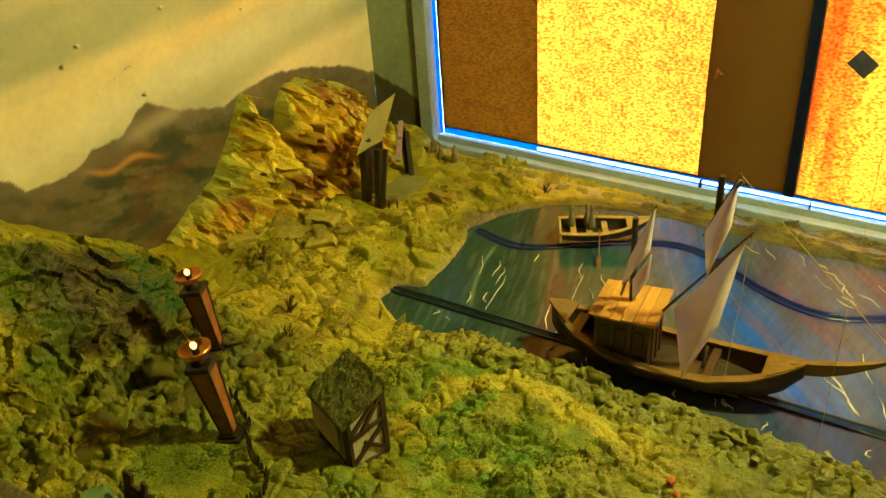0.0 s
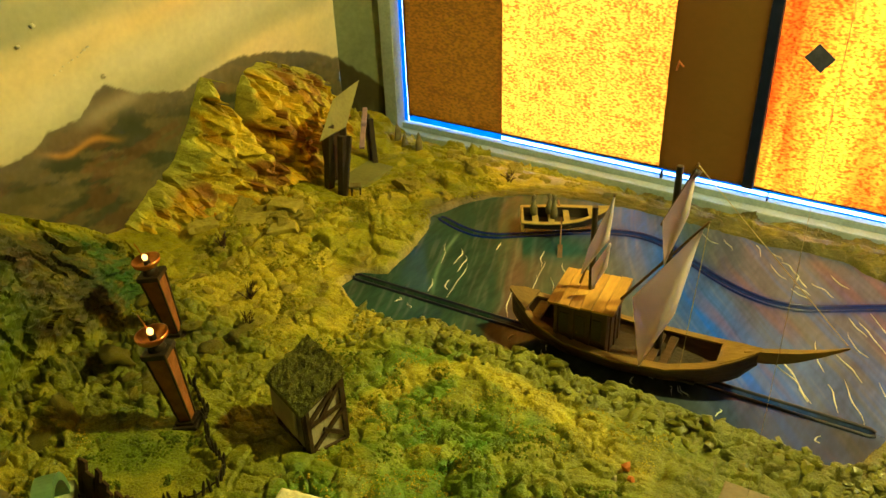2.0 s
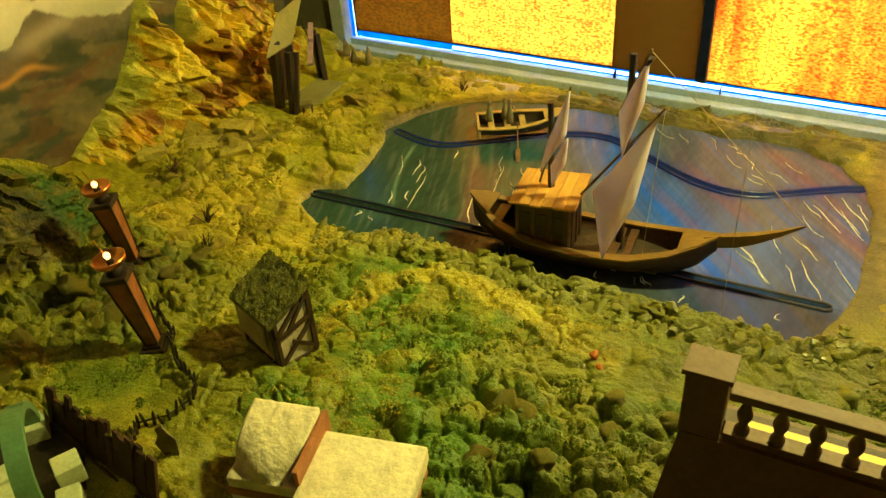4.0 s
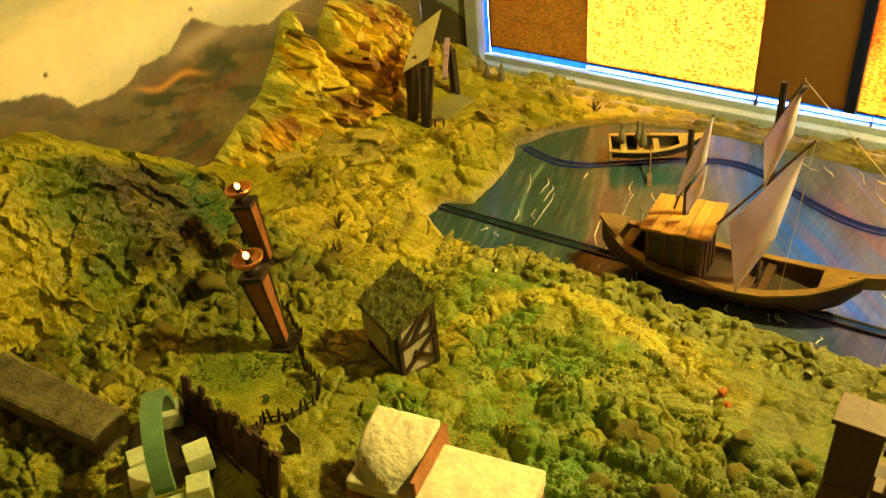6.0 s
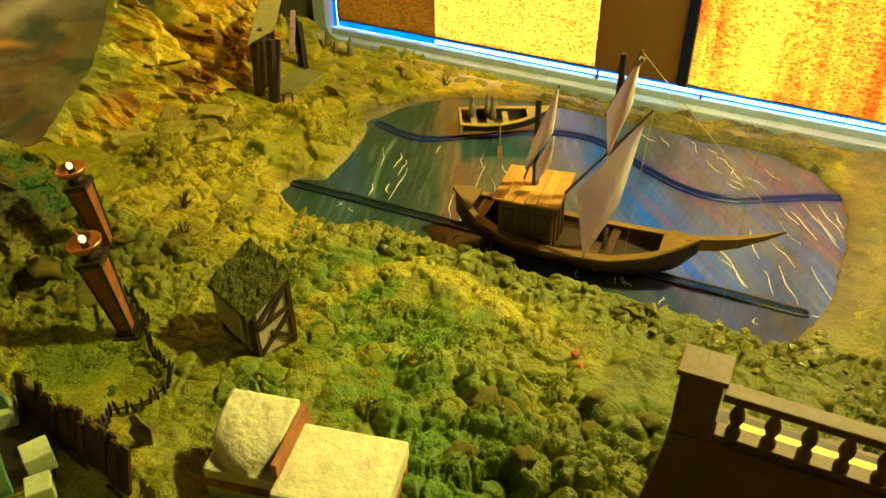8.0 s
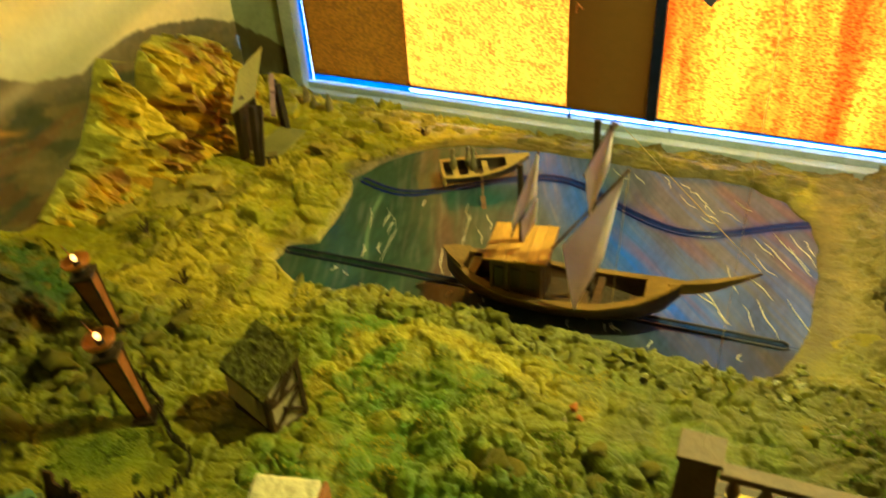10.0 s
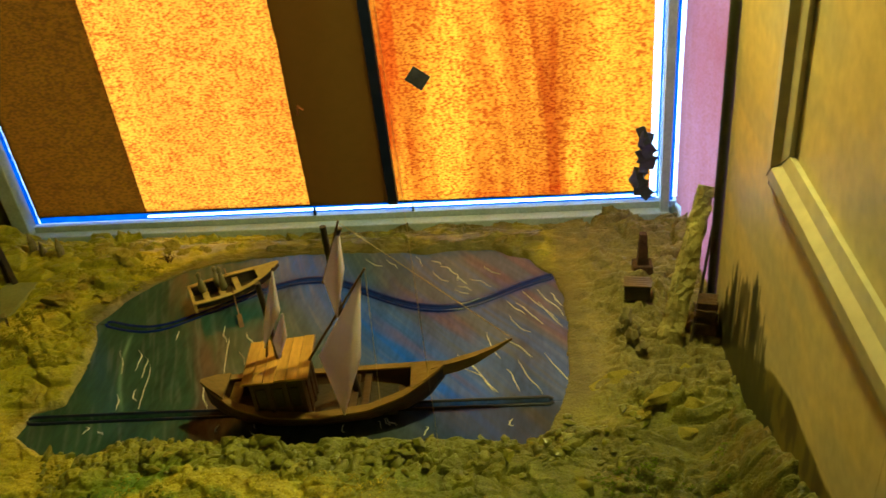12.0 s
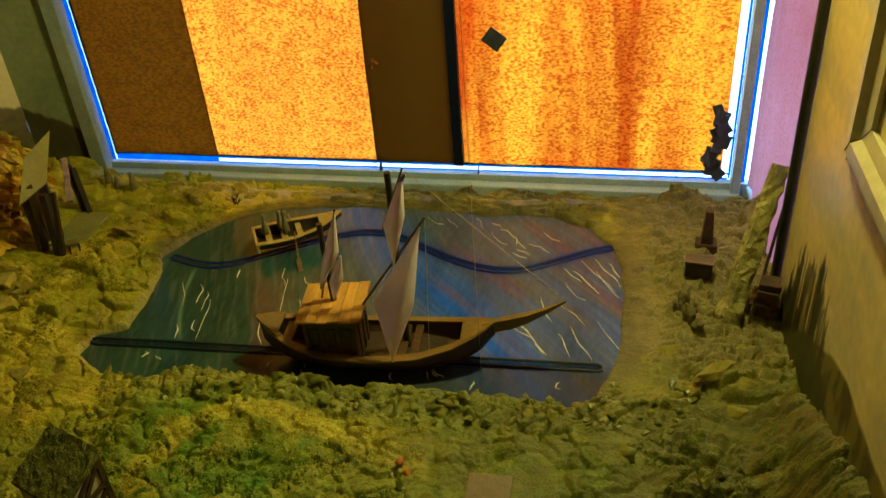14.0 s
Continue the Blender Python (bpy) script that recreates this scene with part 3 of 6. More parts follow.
def lake_band(low, high, rows):
    xs = np.linspace(0.19, 0.97, 560)
    v = np.linspace(0, 1, rows)[:, None]
    px = np.broadcast_to(xs, (rows, len(xs)))
    py = low(xs) * (1 - v) + high(xs) * v
    pz = 0.0 + 0.0012 * (fbm(px * 30, py * 12, 3, 77) - 0.5)
    # the rims of a slot turn down into it
    ex = lambda a: np.concatenate([a[:1], a, a[-1:]], 0)
    px, py, pz = ex(px), ex(py), ex(pz)
    pz[0], pz[-1] = -0.012, -0.012
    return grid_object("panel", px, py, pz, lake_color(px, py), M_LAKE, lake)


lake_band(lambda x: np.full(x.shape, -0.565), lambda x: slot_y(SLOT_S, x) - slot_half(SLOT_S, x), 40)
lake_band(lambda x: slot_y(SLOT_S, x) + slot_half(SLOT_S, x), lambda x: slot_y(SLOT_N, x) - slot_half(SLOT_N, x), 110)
lake_band(lambda x: slot_y(SLOT_N, x) + slot_half(SLOT_N, x), lambda x: np.full(x.shape, -0.095), 60)
part("slot_floor", box((0.58, -0.33, -0.016), (0.8, 0.5, 0.004)), M_BLACK, lake)


def ribbon(bm, pts, half, z=0.0016, thick=0.0012, taper=False):
    """A low raised stroke along a line."""
    rows = []
    n = len(pts)
    for i, p in enumerate(pts):
        a, b = pts[max(i - 1, 0)], pts[min(i + 1, n - 1)]
        d = Vector((b[0] - a[0], b[1] - a[1], 0)).normalized()
        s = Vector((-d.y, d.x, 0)) * half * (math.sin(math.pi * (i + 0.35) / (n - 0.3)) if taper else 1)
        c = Vector((p[0], p[1], z))
        rows.append([bm.verts.new(c - s), bm.verts.new(c - s * 0.5 + Vector((0, 0, thick))), bm.verts.new(c + s * 0.5 + Vector((0, 0, thick))), bm.verts.new(c + s)])
    for r, q in zip(rows, rows[1:]):
        for k in range(3):
            bm.faces.new((r[k], q[k], q[k + 1], r[k + 1]))


def slot_lip(slot, side):
    bm = bmesh.new()
    xs = np.linspace(slot[0, 0], slot[-1, 0], 260)
    ys = slot_y(slot, xs) + side * (slot_half(slot, xs) + 0.0026)
    ribbon(bm, list(zip(xs, ys)), 0.0024, 0.0005, 0.0016)
    return part("slot_rim", bm, M_BLUE if slot is SLOT_N else M_NAVY, lake, "glossy dark blue painted rim", True)


for s in (SLOT_N, SLOT_S):
    for side in (-1, 1):
        slot_lip(s, side)

rs = random.Random(4)
strokes = bmesh.new()
for i in range(84):
    if i < 10 or i % 3 == 2 and i < 60:
        continue
    if i < 34:
        x, y = rs.uniform(0.31, 0.50), rs.uniform(-0.46, -0.31)
        ang, ln = radians(rs.uniform(103, 122)), rs.uniform(0.020, 0.085)
    elif i < 60:
        x, y = rs.uniform(0.78, 0.89), rs.uniform(-0.42, -0.25)
        ang, ln = radians(rs.uniform(108, 136)), rs.uniform(0.03, 0.09)
    elif i < 72:
        x, y = rs.uniform(0.62, 0.80), rs.uniform(-0.24, -0.15)
        ang, ln = radians(rs.uniform(110, 150)), rs.uniform(0.02, 0.04)
    else:
        x, y = rs.uniform(0.32, 0.86), rs.uniform(-0.50, -0.475)
        ang, ln = radians(rs.uniform(100, 135)), rs.uniform(0.01, 0.02)
    if min(abs(y - float(slot_y(SLOT_N, x))), abs(y - float(slot_y(SLOT_S, x)))) < 0.007 + ln * 0.36:
        continue
    w, ph = rs.uniform(0.0012, 0.0030), rs.uniform(0, 6)
    pts = []
    for k in range(13):
        u = (k / 12 - 0.5) * ln
        o = w * math.sin(ph + k * 0.38) + 0.3 * w * math.sin(2 * ph + k * 0.9)
        pts.append((x + math.cos(ang) * u - math.sin(ang) * o, y + math.sin(ang) * u + math.cos(ang) * o))
    ribbon(strokes, pts, rs.uniform(0.0003, 0.0008), 0.0008, 0.0008, True)
ob = part("ripple_strokes", strokes, M_STROKE, lake, "thin cream ripple strokes", True)
tagged(ob, kind="stuff")

# ---------- mural wall ----------
wy_, wz_ = np.linspace(-1.42, -0.040, 470), np.linspace(-0.10, 0.62, 260)
Yw, Zw = np.meshgrid(wy_, wz_)
ridge_y = [-1.42, -1.0, -0.80, -0.756, -0.738, -0.723, -0.684, -0.649, -0.623, -0.573, -0.547, -0.525, -0.474, -0.434, -0.397, -0.354, -0.290, -0.226, -0.130, -0.057, -0.03]
ridge_z = [0.20, 0.24, 0.21, 0.199, 0.189, 0.169, 0.166, 0.170, 0.184, 0.186, 0.210, 0.219, 0.189, 0.179, 0.170, 0.180, 0.188, 0.178, 0.155, 0.122, 0.115]
jag = 0.006 * (fbm(Yw * 90, Zw * 0, 3, 3) - 0.5)
ridge = np.interp(Yw, ridge_y, ridge_z) + jag
along = (Zw - 0.30) - 0.13 * (Yw + 0.30)          # beams of light run up towards the window
streak = fbm(along * 15 + 3, (Yw + Zw) * 2.0, 3, 17)
skyc = mixc(np.broadcast_to(np.array((0.40, 0.42, 0.29)), Yw.shape + (3,)), np.array((0.76, 0.66, 0.42)), smooth(0.30, 0.72, streak))
skyc = mixc(skyc, np.array((0.84, 0.62, 0.29)), np.exp(-((along - 0.005) / 0.018) ** 2) * smooth(-0.75, -0.2, Yw) * 0.7)
skyc = mixc(skyc, np.array((0.72, 0.70, 0.55)), np.exp(-((along + 0.045) / 0.03) ** 2) * 0.7)
below = ridge - Zw
strata = fbm(Yw * 14, Zw * 42 + Yw * 10, 4, 23)
hill = mixc(np.broadcast_to(np.array((0.105, 0.095, 0.045)), skyc.shape), np.array((0.045, 0.055, 0.030)), smooth(0.46, 0.53, strata))
hill = mixc(hill, np.array((0.15, 0.060, 0.025)), smooth(0.54, 0.62, fbm(Yw * 20 + 7, Zw * 60, 4, 29)) * 0.4)
hill = mixc(hill, np.array((0.16, 0.13, 0.06)), smooth(0.56, 0.62, fbm(Yw * 26 + 3, Zw * 70 + Yw * 20, 4, 43)) * 0.55)
hill = mixc(hill, np.array((0.42, 0.22, 0.05)), np.exp(-((Zw - 0.152 + 0.12 * (Yw + 0.60) + 0.006 * np.sin(Yw * 70)) / 0.0045) ** 2) * smooth(-0.66, -0.62, Yw) * smooth(-0.50, -0.56, Yw))
hill = mixc(hill, np.array((0.17, 0.15, 0.11)), smooth(0.05, 0.0, below) * 0.65)
hill = mixc(hill, np.array((0.45, 0.40, 0.30)), 0.6 * np.exp(-((along + 0.085) / 0.012) ** 2) * smooth(-0.60, -0.53, Yw) * smooth(-0.44, -0.50, Yw))
wall_c = mixc(skyc, hill, smooth(-0.0015, 0.0015, below))
relief = 0.0050 * (fbm(Yw * 40, Zw * 60, 4, 37) - 0.5) * smooth(0, 0.01, below)
mural = tagged(grid_object("wall_west", -0.110 + relief, Yw, Zw, wall_c, M_MURAL),
               "wall mural of brown mountains under a streaked cream sky", "painted wall", kind="structure")
b = box((-0.165, -0.70, 0.35), (0.10, 1.46, 0.92))
tagged(part("wall_backing", b, M_ROOM), "plain wall behind the mural", "wall", kind="structure")
b = box((-0.165, -1.525, 1.11), (0.11, 3.05, 0.60))
add_box(b, (-0.165, -2.25, 0.35), (0.10, 1.64, 0.92))
tagged(part("wall_west_upper", b, M_ROOM), "plain painted wall above the mural", "wall", kind="structure")

for y, z in ((-0.525, 0.232), (-0.604, 0.319), (-0.47, 0.335), (-0.745, 0.222), (-0.63, 0.30), (-0.70, 0.35), (-0.33, 0.30)):
    pin = part("wall_pin", lathe([(0.0014, 0), (0.0022, 0.002), (0.0030, 0.004), (0.0022, 0.006), (0.0008, 0.007)], 10, Matrix.Translation((-0.110, y, z)) @ pose(0, 0, 0, 0, 90, 0)), M_PIN)
    tagged(pin, "small pale pin head stuck in the mural", "pin", "pins in the mural")

rb = random.Random(31)
for i in range(9):
    y, z = -0.590 + 0.0068 * i + rb.uniform(-0.002, 0.002), 0.254 + 0.0026 * i + rb.uniform(-0.0015, 0.0015)
    chip_size = rb.uniform(0.6, 1.2)
    blob = lathe([(0.0022, 0), (0.0020, 0.0008), (0.0012, 0.0014), (0.0003, 0.0017)], 8, Matrix.Translation((-0.109, y, z)) @ pose(0, 0, 0, 0, 90, 0) @ Matrix.Diagonal((0.7 * chip_size, 1.3 * chip_size, chip_size, 1)))
    tagged(part("paint_blister", blob, M_PIN), "tiny pale blister of paint on the mural", "blister", "blisters on the mural")

# strip of wall between the mural and the window
sx, sz = np.meshgrid(np.linspace(0, 1, 70), np.linspace(-0.10, 1.2, 500))
PX, PY = -0.110 + 0.085 * sx, -0.040 + 0.035 * sx
hz = 0.118 - 0.75 * (PX + 0.11) + 0.012 * (fbm(PX * 60, sz * 0, 3, 8) - 0.5)
cs = mixc(np.broadcast_to(np.array((0.20, 0.25, 0.17)), PX.shape + (3,)), np.array((0.055, 0.05, 0.025)), smooth(-0.002, 0.003, hz - sz))
cs = mixc(cs, np.array((0.26, 0.29, 0.18)), 0.5 * smooth(0.5, 0.7, fbm(PX * 30, sz * 8, 3, 14)))
tagged(grid_object("wall_corner", PX, PY, sz, cs, M_GREENWALL), "grey-green painted corner strip with a dark hill at its foot", "wall", kind="structure")

# ---------- window wall ----------
b = bmesh.new()
add_box(b, (-0.66, 0.07, 0.35), (1.02, 0.12, 2.5))
add_box(b, (1.68, 0.07, 0.35), (1.02, 0.12, 2.5))
add_box(b, (0.51, 0.07, -0.60), (1.32, 0.12, 0.60))
add_box(b, (0.51, 0.07, 1.30), (1.32, 0.12, 0.60))
tagged(part("wall_north", b, M_ROOM), "plain wall round the papered window", "wall", kind="structure")
window = thing("window_1", "pale window frame papered over with kraft sheets, daylight at the edges", "window", kind="structure")
part("window_frame", box((-0.0135, -0.004, 0.48), (0.027, 0.030, 1.03), None, 0.002), M_PALE, window)
part("window_frame", box((1.0565, -0.004, 0.48), (0.013, 0.030, 1.03), None, 0.002), M_PALE, window)
part("window_rail", box((0.525, 0.004, -0.160), (1.14, 0.014, 0.3176), None, 0.001), M_PALE, window)
part("window_sill", box((0.523, -0.013, -0.026), (1.08, 0.020, 0.030), pose(0, 0, 0, 0, 0, 0), 0.003), M_PALE, window)
part("window_frame", box((0.523, -0.004, 0.998), (1.10, 0.030, 0.03), None, 0.002), M_PALE, window)


def paper(name, x0, x1, z0, z1, y, mat, label, nx=40, nz=60, amp=0.0012, seed=0, edge=0.0):
    bm = bmesh.new()
    rows = []
    for j in range(nz + 1):
        z = z0 + (z1 - z0) * j / nz
        row = []
        for i in range(nx + 1):
            u = i / nx
            x = x0 + (x1 - x0) * u
            if i in (0, nx):
                x += edge * (noise.noise((seed, z * 9, i)) + 0.35 * noise.noise((seed, z * 40, i)))
            row.append(bm.verts.new((x, y + amp * noise.noise((x * 16 + seed, 0, z * 5)), z)))
        rows.append(row)
    for p, q in zip(rows, rows[1:]):
        for i in range(nx):
            bm.faces.new((p[i], p[i + 1], q[i + 1], q[i]))
    return part(name, bm, mat, window, label, True)


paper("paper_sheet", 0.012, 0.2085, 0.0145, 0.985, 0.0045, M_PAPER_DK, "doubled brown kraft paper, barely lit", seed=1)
paper("paper_sheet", 0.2055, 0.497, 0.0145, 0.985, 0.0065, M_PAPER, "thin kraft paper glowing yellow with daylight", seed=2)
paper("paper_sheet", 0.493, 0.628, 0.0140, 0.985, 0.004, M_CARD, "dark brown card strip", seed=3, edge=0.003)
paper("paper_sheet", 0.638, 1.036, 0.0140, 0.985, 0.0065, M_PAPER_OR, "creased kraft paper glowing orange", seed=4, amp=0.004)
# translucent strips added to give the daylight gap its blue glow
for z0, z1 in ((-0.0008, 0.0026), (0.0078, 0.0112)):
    paper("blue_strip", 0.206, 1.046, z0, z1, 0.008, M_BLUESTRIP, "added blue strip that colours the daylight gap blue", 60, 2, 0.0, 7)
paper("blue_strip", 1.0465, 1.050, 0.0, 0.985, 0.011, M_BLUESTRIP, "added blue strip that colours the daylight gap blue", 2, 60, 0.0, 8)
paper("blue_strip", 1.0635, 1.0700, 0.0, 0.90, -0.002, M_BLUESTRIP, "added blue strip that colours the daylight gap blue", 2, 60, 0.0, 9)
paper("blue_strip", 0.0, 0.0085, 0.0, 0.985, 0.0045, M_BLUESTRIP, "added blue strip that colours the daylight gap blue", 2, 60, 0.0, 5)
paper("blue_strip", 0.0075, 0.206, 0.0, 0.0110, 0.008, M_BLUESTRIP, "added blue strip that colours the daylight gap blue", 30, 2, 0.0, 6)
part("mullion", box((0.632, 0.002, 0.498), (0.0155, 0.012, 0.970), None, 0.001), M_NAVY, window)
# dark strips added for the shadow border between paper and gap
part("shadow_border", box((0.0112, 0.0072, 0.495), (0.0050, 0.004, 0.97)), M_NAVY, window)
part("shadow_border", box((0.33, 0.009, 0.0134), (0.645, 0.003, 0.0044)), M_NAVY, window)
part("shadow_border", box((0.845, 0.009, 0.0126), (0.385, 0.003, 0.0026)), M_NAVY, window)
for x in (0.4995, 0.663):
    part("tape_tab", box((x, 0.001, 0.004), (0.004 if x < 0.6 else 0.002, 0.006, 0.012)), M_NAVY, window)
bm = box((0, 0, 0), (0.030, 0.0008, 0.026), Matrix.Translation((0.696, 0.001, 0.221)) @ pose(0, 0, 0, 0, 38, 0))
part("tape_patch", bm, M_GREYTAPE, window, "small dark grey patch")
bm = bmesh.new()
rt = random.Random(12)
for k in range(16):
    z = 0.016 + 0.0065 * k
    x = 1.026 + rt.uniform(-0.005, 0.007) - 0.006 * math.sin(k * 0.4)
    add_box(bm, (0, 0, 0), (rt.uniform(0.012, 0.024), 0.0012, rt.uniform(0.016, 0.032)), Matrix.Translation((x, 0.001 - 0.0006 * k, z)) @ pose(0, 0, 0, rt.uniform(-15, 15), rt.uniform(-50, 50), rt.uniform(-25, 25)))
part("torn_tape", bm, M_GREYTAPE, window, "bunched torn dark tape")
bm = bmesh.new()
add_rod(bm, (0.505, 0.000, 0.176), (0.509, -0.004, 0.192), 0.0012)
add_rod(bm, (0.509, -0.004, 0.190), (0.516, -0.003, 0.184), 0.0014)
part("torn_curl", bm, M_ORANGE, window, "small torn curl of orange paper")
glass = bpy.data.materials.new("window_glass")
glass.use_nodes = True
gb = glass.node_tree.nodes["Principled BSDF"]
gb.inputs["Transmission Weight"].default_value, gb.inputs["Roughness"].default_value, gb.inputs["IOR"].default_value = 1.0, 0.02, 1.1
pane = part("pane", box((0.525, 0.030, 0.49), (1.06, 0.003, 0.99)), glass, window)
pane.visible_shadow = False
out = tagged(part("backdrop", box((0.7, 0.22, 0.45), (2.6, 0.01, 2.0)), M_OUT), "bright daylight outside the windows", "sky", kind="structure")

# ---------- right wall with its curtained side window ----------
ry, rz = np.meshgrid(np.linspace(-1.42, -0.318, 330), np.linspace(-0.1, 0.80, 240))
bushn = fbm(ry * 120, rz * 14, 3, 6)
crown = np.interp(ry, [-0.66, -0.60, -0.58, -0.545, -0.52, -0.48, -0.425, -0.38, -0.355, -0.318], [-0.10, 0.02, 0.085, 0.120, 0.165, 0.178, 0.160, 0.110, 0.065, 0.00])
strands = fbm(ry * 260, rz * 9, 3, 71)
bush = smooth(-0.004, 0.005, crown - rz + 0.085 * (bushn - 0.58) + 0.035 * (strands - 0.5)) * smooth(0.26, 0.36, strands + 0.5 * smooth(0.09, 0.03, rz))
foot_line = np.interp(ry, [-1.42, -0.80, -0.67, -0.61, -0.56, -0.50, -0.40, -0.318], [0.20, 0.165, 0.152, 0.150, 0.134, 0.100, 0.045, 0.0])
footc = smooth(-0.002, 0.002, foot_line - rz + 0.006 * (fbm(ry * 50, rz * 50, 3, 44) - 0.5))
cw = mixc(np.broadcast_to(np.array((0.62, 0.51, 0.235)), ry.shape + (3,)), np.array((0.50, 0.45, 0.26)), smooth(0.4, 0.65, fbm(ry * 7, rz * 22, 3, 15)))
cw = mixc(cw, mixc(np.broadcast_to(np.array((0.15, 0.125, 0.022)), cw.shape), np.array((0.05, 0.034, 0.012)), smooth(0.48, 0.6, fbm(ry * 90, rz * 22, 3, 16))), footc)
cw = mixc(cw, np.array((0.62, 0.55, 0.24)), np.exp(-((rz - foot_line - 0.003) / 0.0016) ** 2) * smooth(-0.54, -0.57, ry) * 0.8)
cw = mixc(cw, np.array((0.022, 0.021, 0.007)), bush * (0.78 + 0.22 * smooth(0.3, 0.6, bushn)))
tagged(grid_object("wall_east", np.full(ry.shape, 1.076) + 0.001 * fbm(ry * 30, rz * 30, 2, 3), ry[:, ::-1], rz, cw[:, ::-1], M_WALL),
       "cream side wall with a dark painted bush at its foot", "wall", kind="structure")
b = bmesh.new()
add_box(b, (1.13, -0.869, 0.35), (0.10, 1.102, 0.92))
add_box(b, (1.13, -2.25, 0.35), (0.10, 1.66, 0.92))
add_box(b, (1.13, -1.525, 1.11), (0.10, 3.05, 0.60))
add_box(b, (1.13, -0.17, -0.47), (0.10, 0.36, 0.86))
tagged(part("wall_east_backing", b, M_ROOM), "plain wall behind and above the side wall", "wall", kind="structure")
post = part("corner_post", lathe([(0.006, -0.05), (0.006, 0.82)], 14, Matrix.Translation((1.072, -0.312, 0))), M_DARKPOST, None, "", True)
tagged(post, "round dark green post at the edge of the side wall", "post", kind="structure")
side = thing("window_2", "side window hung with a pink lit cloth", "window", kind="structure")
bm = bmesh.new()
rows = []
for j in range(41):
    z = 0.0 + 0.82 * j / 40
    rows.append([bm.verts.new((1.0775 + 0.003 * math.sin(i * 0.9) + 0.003 * noise.noise((i * 0.4, z * 4, 2)), -0.322 + 0.316 * i / 40, z)) for i in range(41)])
for p, q in zip(rows, rows[1:]):
    for i in range(40):
        bm.faces.new((p[i], p[i + 1], q[i + 1], q[i]))
part("curtain", bm, M_CLOTH, side, "pink translucent cloth in soft folds", True)
part("window_sill", box((1.088, -0.17, -0.018), (0.030, 0.33, 0.030), None, 0.003), M_PALE, side)
tagged(part("backdrop", box((1.26, -0.17, 0.40), (0.01, 0.6, 1.0)), M_OUT), "bright daylight outside the side window", "sky", kind="structure")


def moulding(a, b, up, mitre, width=0.052, depth=0.012):
    """A stepped panel moulding on the side wall from a to b."""
    a, b, up = Vector(a), Vector(b), Vector(up)
    outline = [(0, 0), (width, 0), (width, depth * 0.35), (width * 0.75, depth * 0.5), (width * 0.62, depth), (width * 0.35, depth * 0.9), (width * 0.18, depth * 0.4), (0, depth * 0.3)]
    bm = bmesh.new()
    ends = []
    for p, cut in ((a, Vector(mitre)), (b, Vector((0, 0, 0)))):
        ends.append([bm.verts.new(p + (up + cut) * u + Vector((-d, 0, 0))) for u, d in outline])
    bm.faces.new(ends[0])
    bm.faces.new(list(reversed(ends[1])))
    for i in range(len(outline)):
        j = (i + 1) % len(outline)
        bm.faces.new((ends[0][i], ends[0][j], ends[1][j], ends[1][i]))
    bmesh.ops.recalc_face_normals(bm, faces=bm.faces[:])
    return bm


panel = thing("wall_panelling", "cream panel moulding on the side wall", "moulding", kind="structure")
part("trim", moulding((1.076, -0.490, 0.287), (1.076, -1.40, 0.287), (0, 0, 1), (0, -1, 0)), M_PLAINWALL, panel)
part("trim", moulding((1.0755, -0.490, 0.2875), (1.0755, -0.490, 0.80), (0, -1, 0), (0, 0, 1)), M_PLAINWALL, panel)

# ---------- the visitors' room behind ----------
b = bmesh.new()
add_box(b, (0.5, -3.05, 0.25), (3.4, 0.1, 2.5))
tagged(part("wall_south", b, M_ROOM), "plain wall behind the camera", "wall", kind="structure")
tagged(part("ceiling", box((0.5, -1.45, 1.46), (3.4, 3.4, 0.08)), M_ROOM), "plain ceiling", "ceiling", kind="structure")
tagged(part("floor", box((0.5, -1.45, -0.94), (3.4, 3.4, 0.08)), M_ROOM), "plain floor below the model table", "floor", kind="structure")
b = bmesh.new()
add_box(b, (-0.165, -1.5, -0.5), (0.10, 3.1, 0.80))
add_box(b, (1.13, -1.7, -0.5), (0.10, 2.7, 0.80))
tagged(part("wall_lower", b, M_ROOM), "plain wall below the model", "wall", kind="structure")
tagged(part("table_front", box((0.48, -1.43, -0.20), (1.19, 0.02, 0.5)), M_DARKWOOD), "dark board along the model's front edge", "board", kind="structure")

# ---------- rocky cliff against the mural ----------
cs_, cv_ = np.meshgrid(np.linspace(-0.600, -0.070, 400), np.linspace(0, 1, 200))
top = 0.965 * np.interp(cs_ - 0.010, [-0.60, -0.572, -0.50, -0.45, -0.405, -0.388, -0.372, -0.352, -0.338, -0.325, -0.305, -0.290, -0.25, -0.20, -0.171, -0.135, -0.105, -0.07],
                [0.0, 0.008, 0.048, 0.080, 0.135, 0.168, 0.187, 0.168, 0.100, 0.088, 0.140, 0.166, 0.172, 0.155, 0.143, 0.115, 0.080, 0.02])
top = top + 0.010 * (fbm(cs_ * 60, cs_ * 0, 3, 12) - 0.5)
basex = np.interp(cs_, [-0.60, -0.53, -0.45, -0.38, -0.30, -0.20, -0.10, -0.07], [-0.085, -0.045, 0.00, 0.030, 0.015, -0.012, -0.03, -0.05])
zz = cv_ * top
gully = np.exp(-((cs_ + 0.330) / 0.016) ** 2) * 0.055 * smooth(0.25, 0.6, cv_) + np.exp(-((cs_ + 0.435 - 0.1 * cv_) / 0.015) ** 2) * 0.015
k1, k2, kc = worley(cs_ / 0.030 + 3, zz / 0.036, 5)
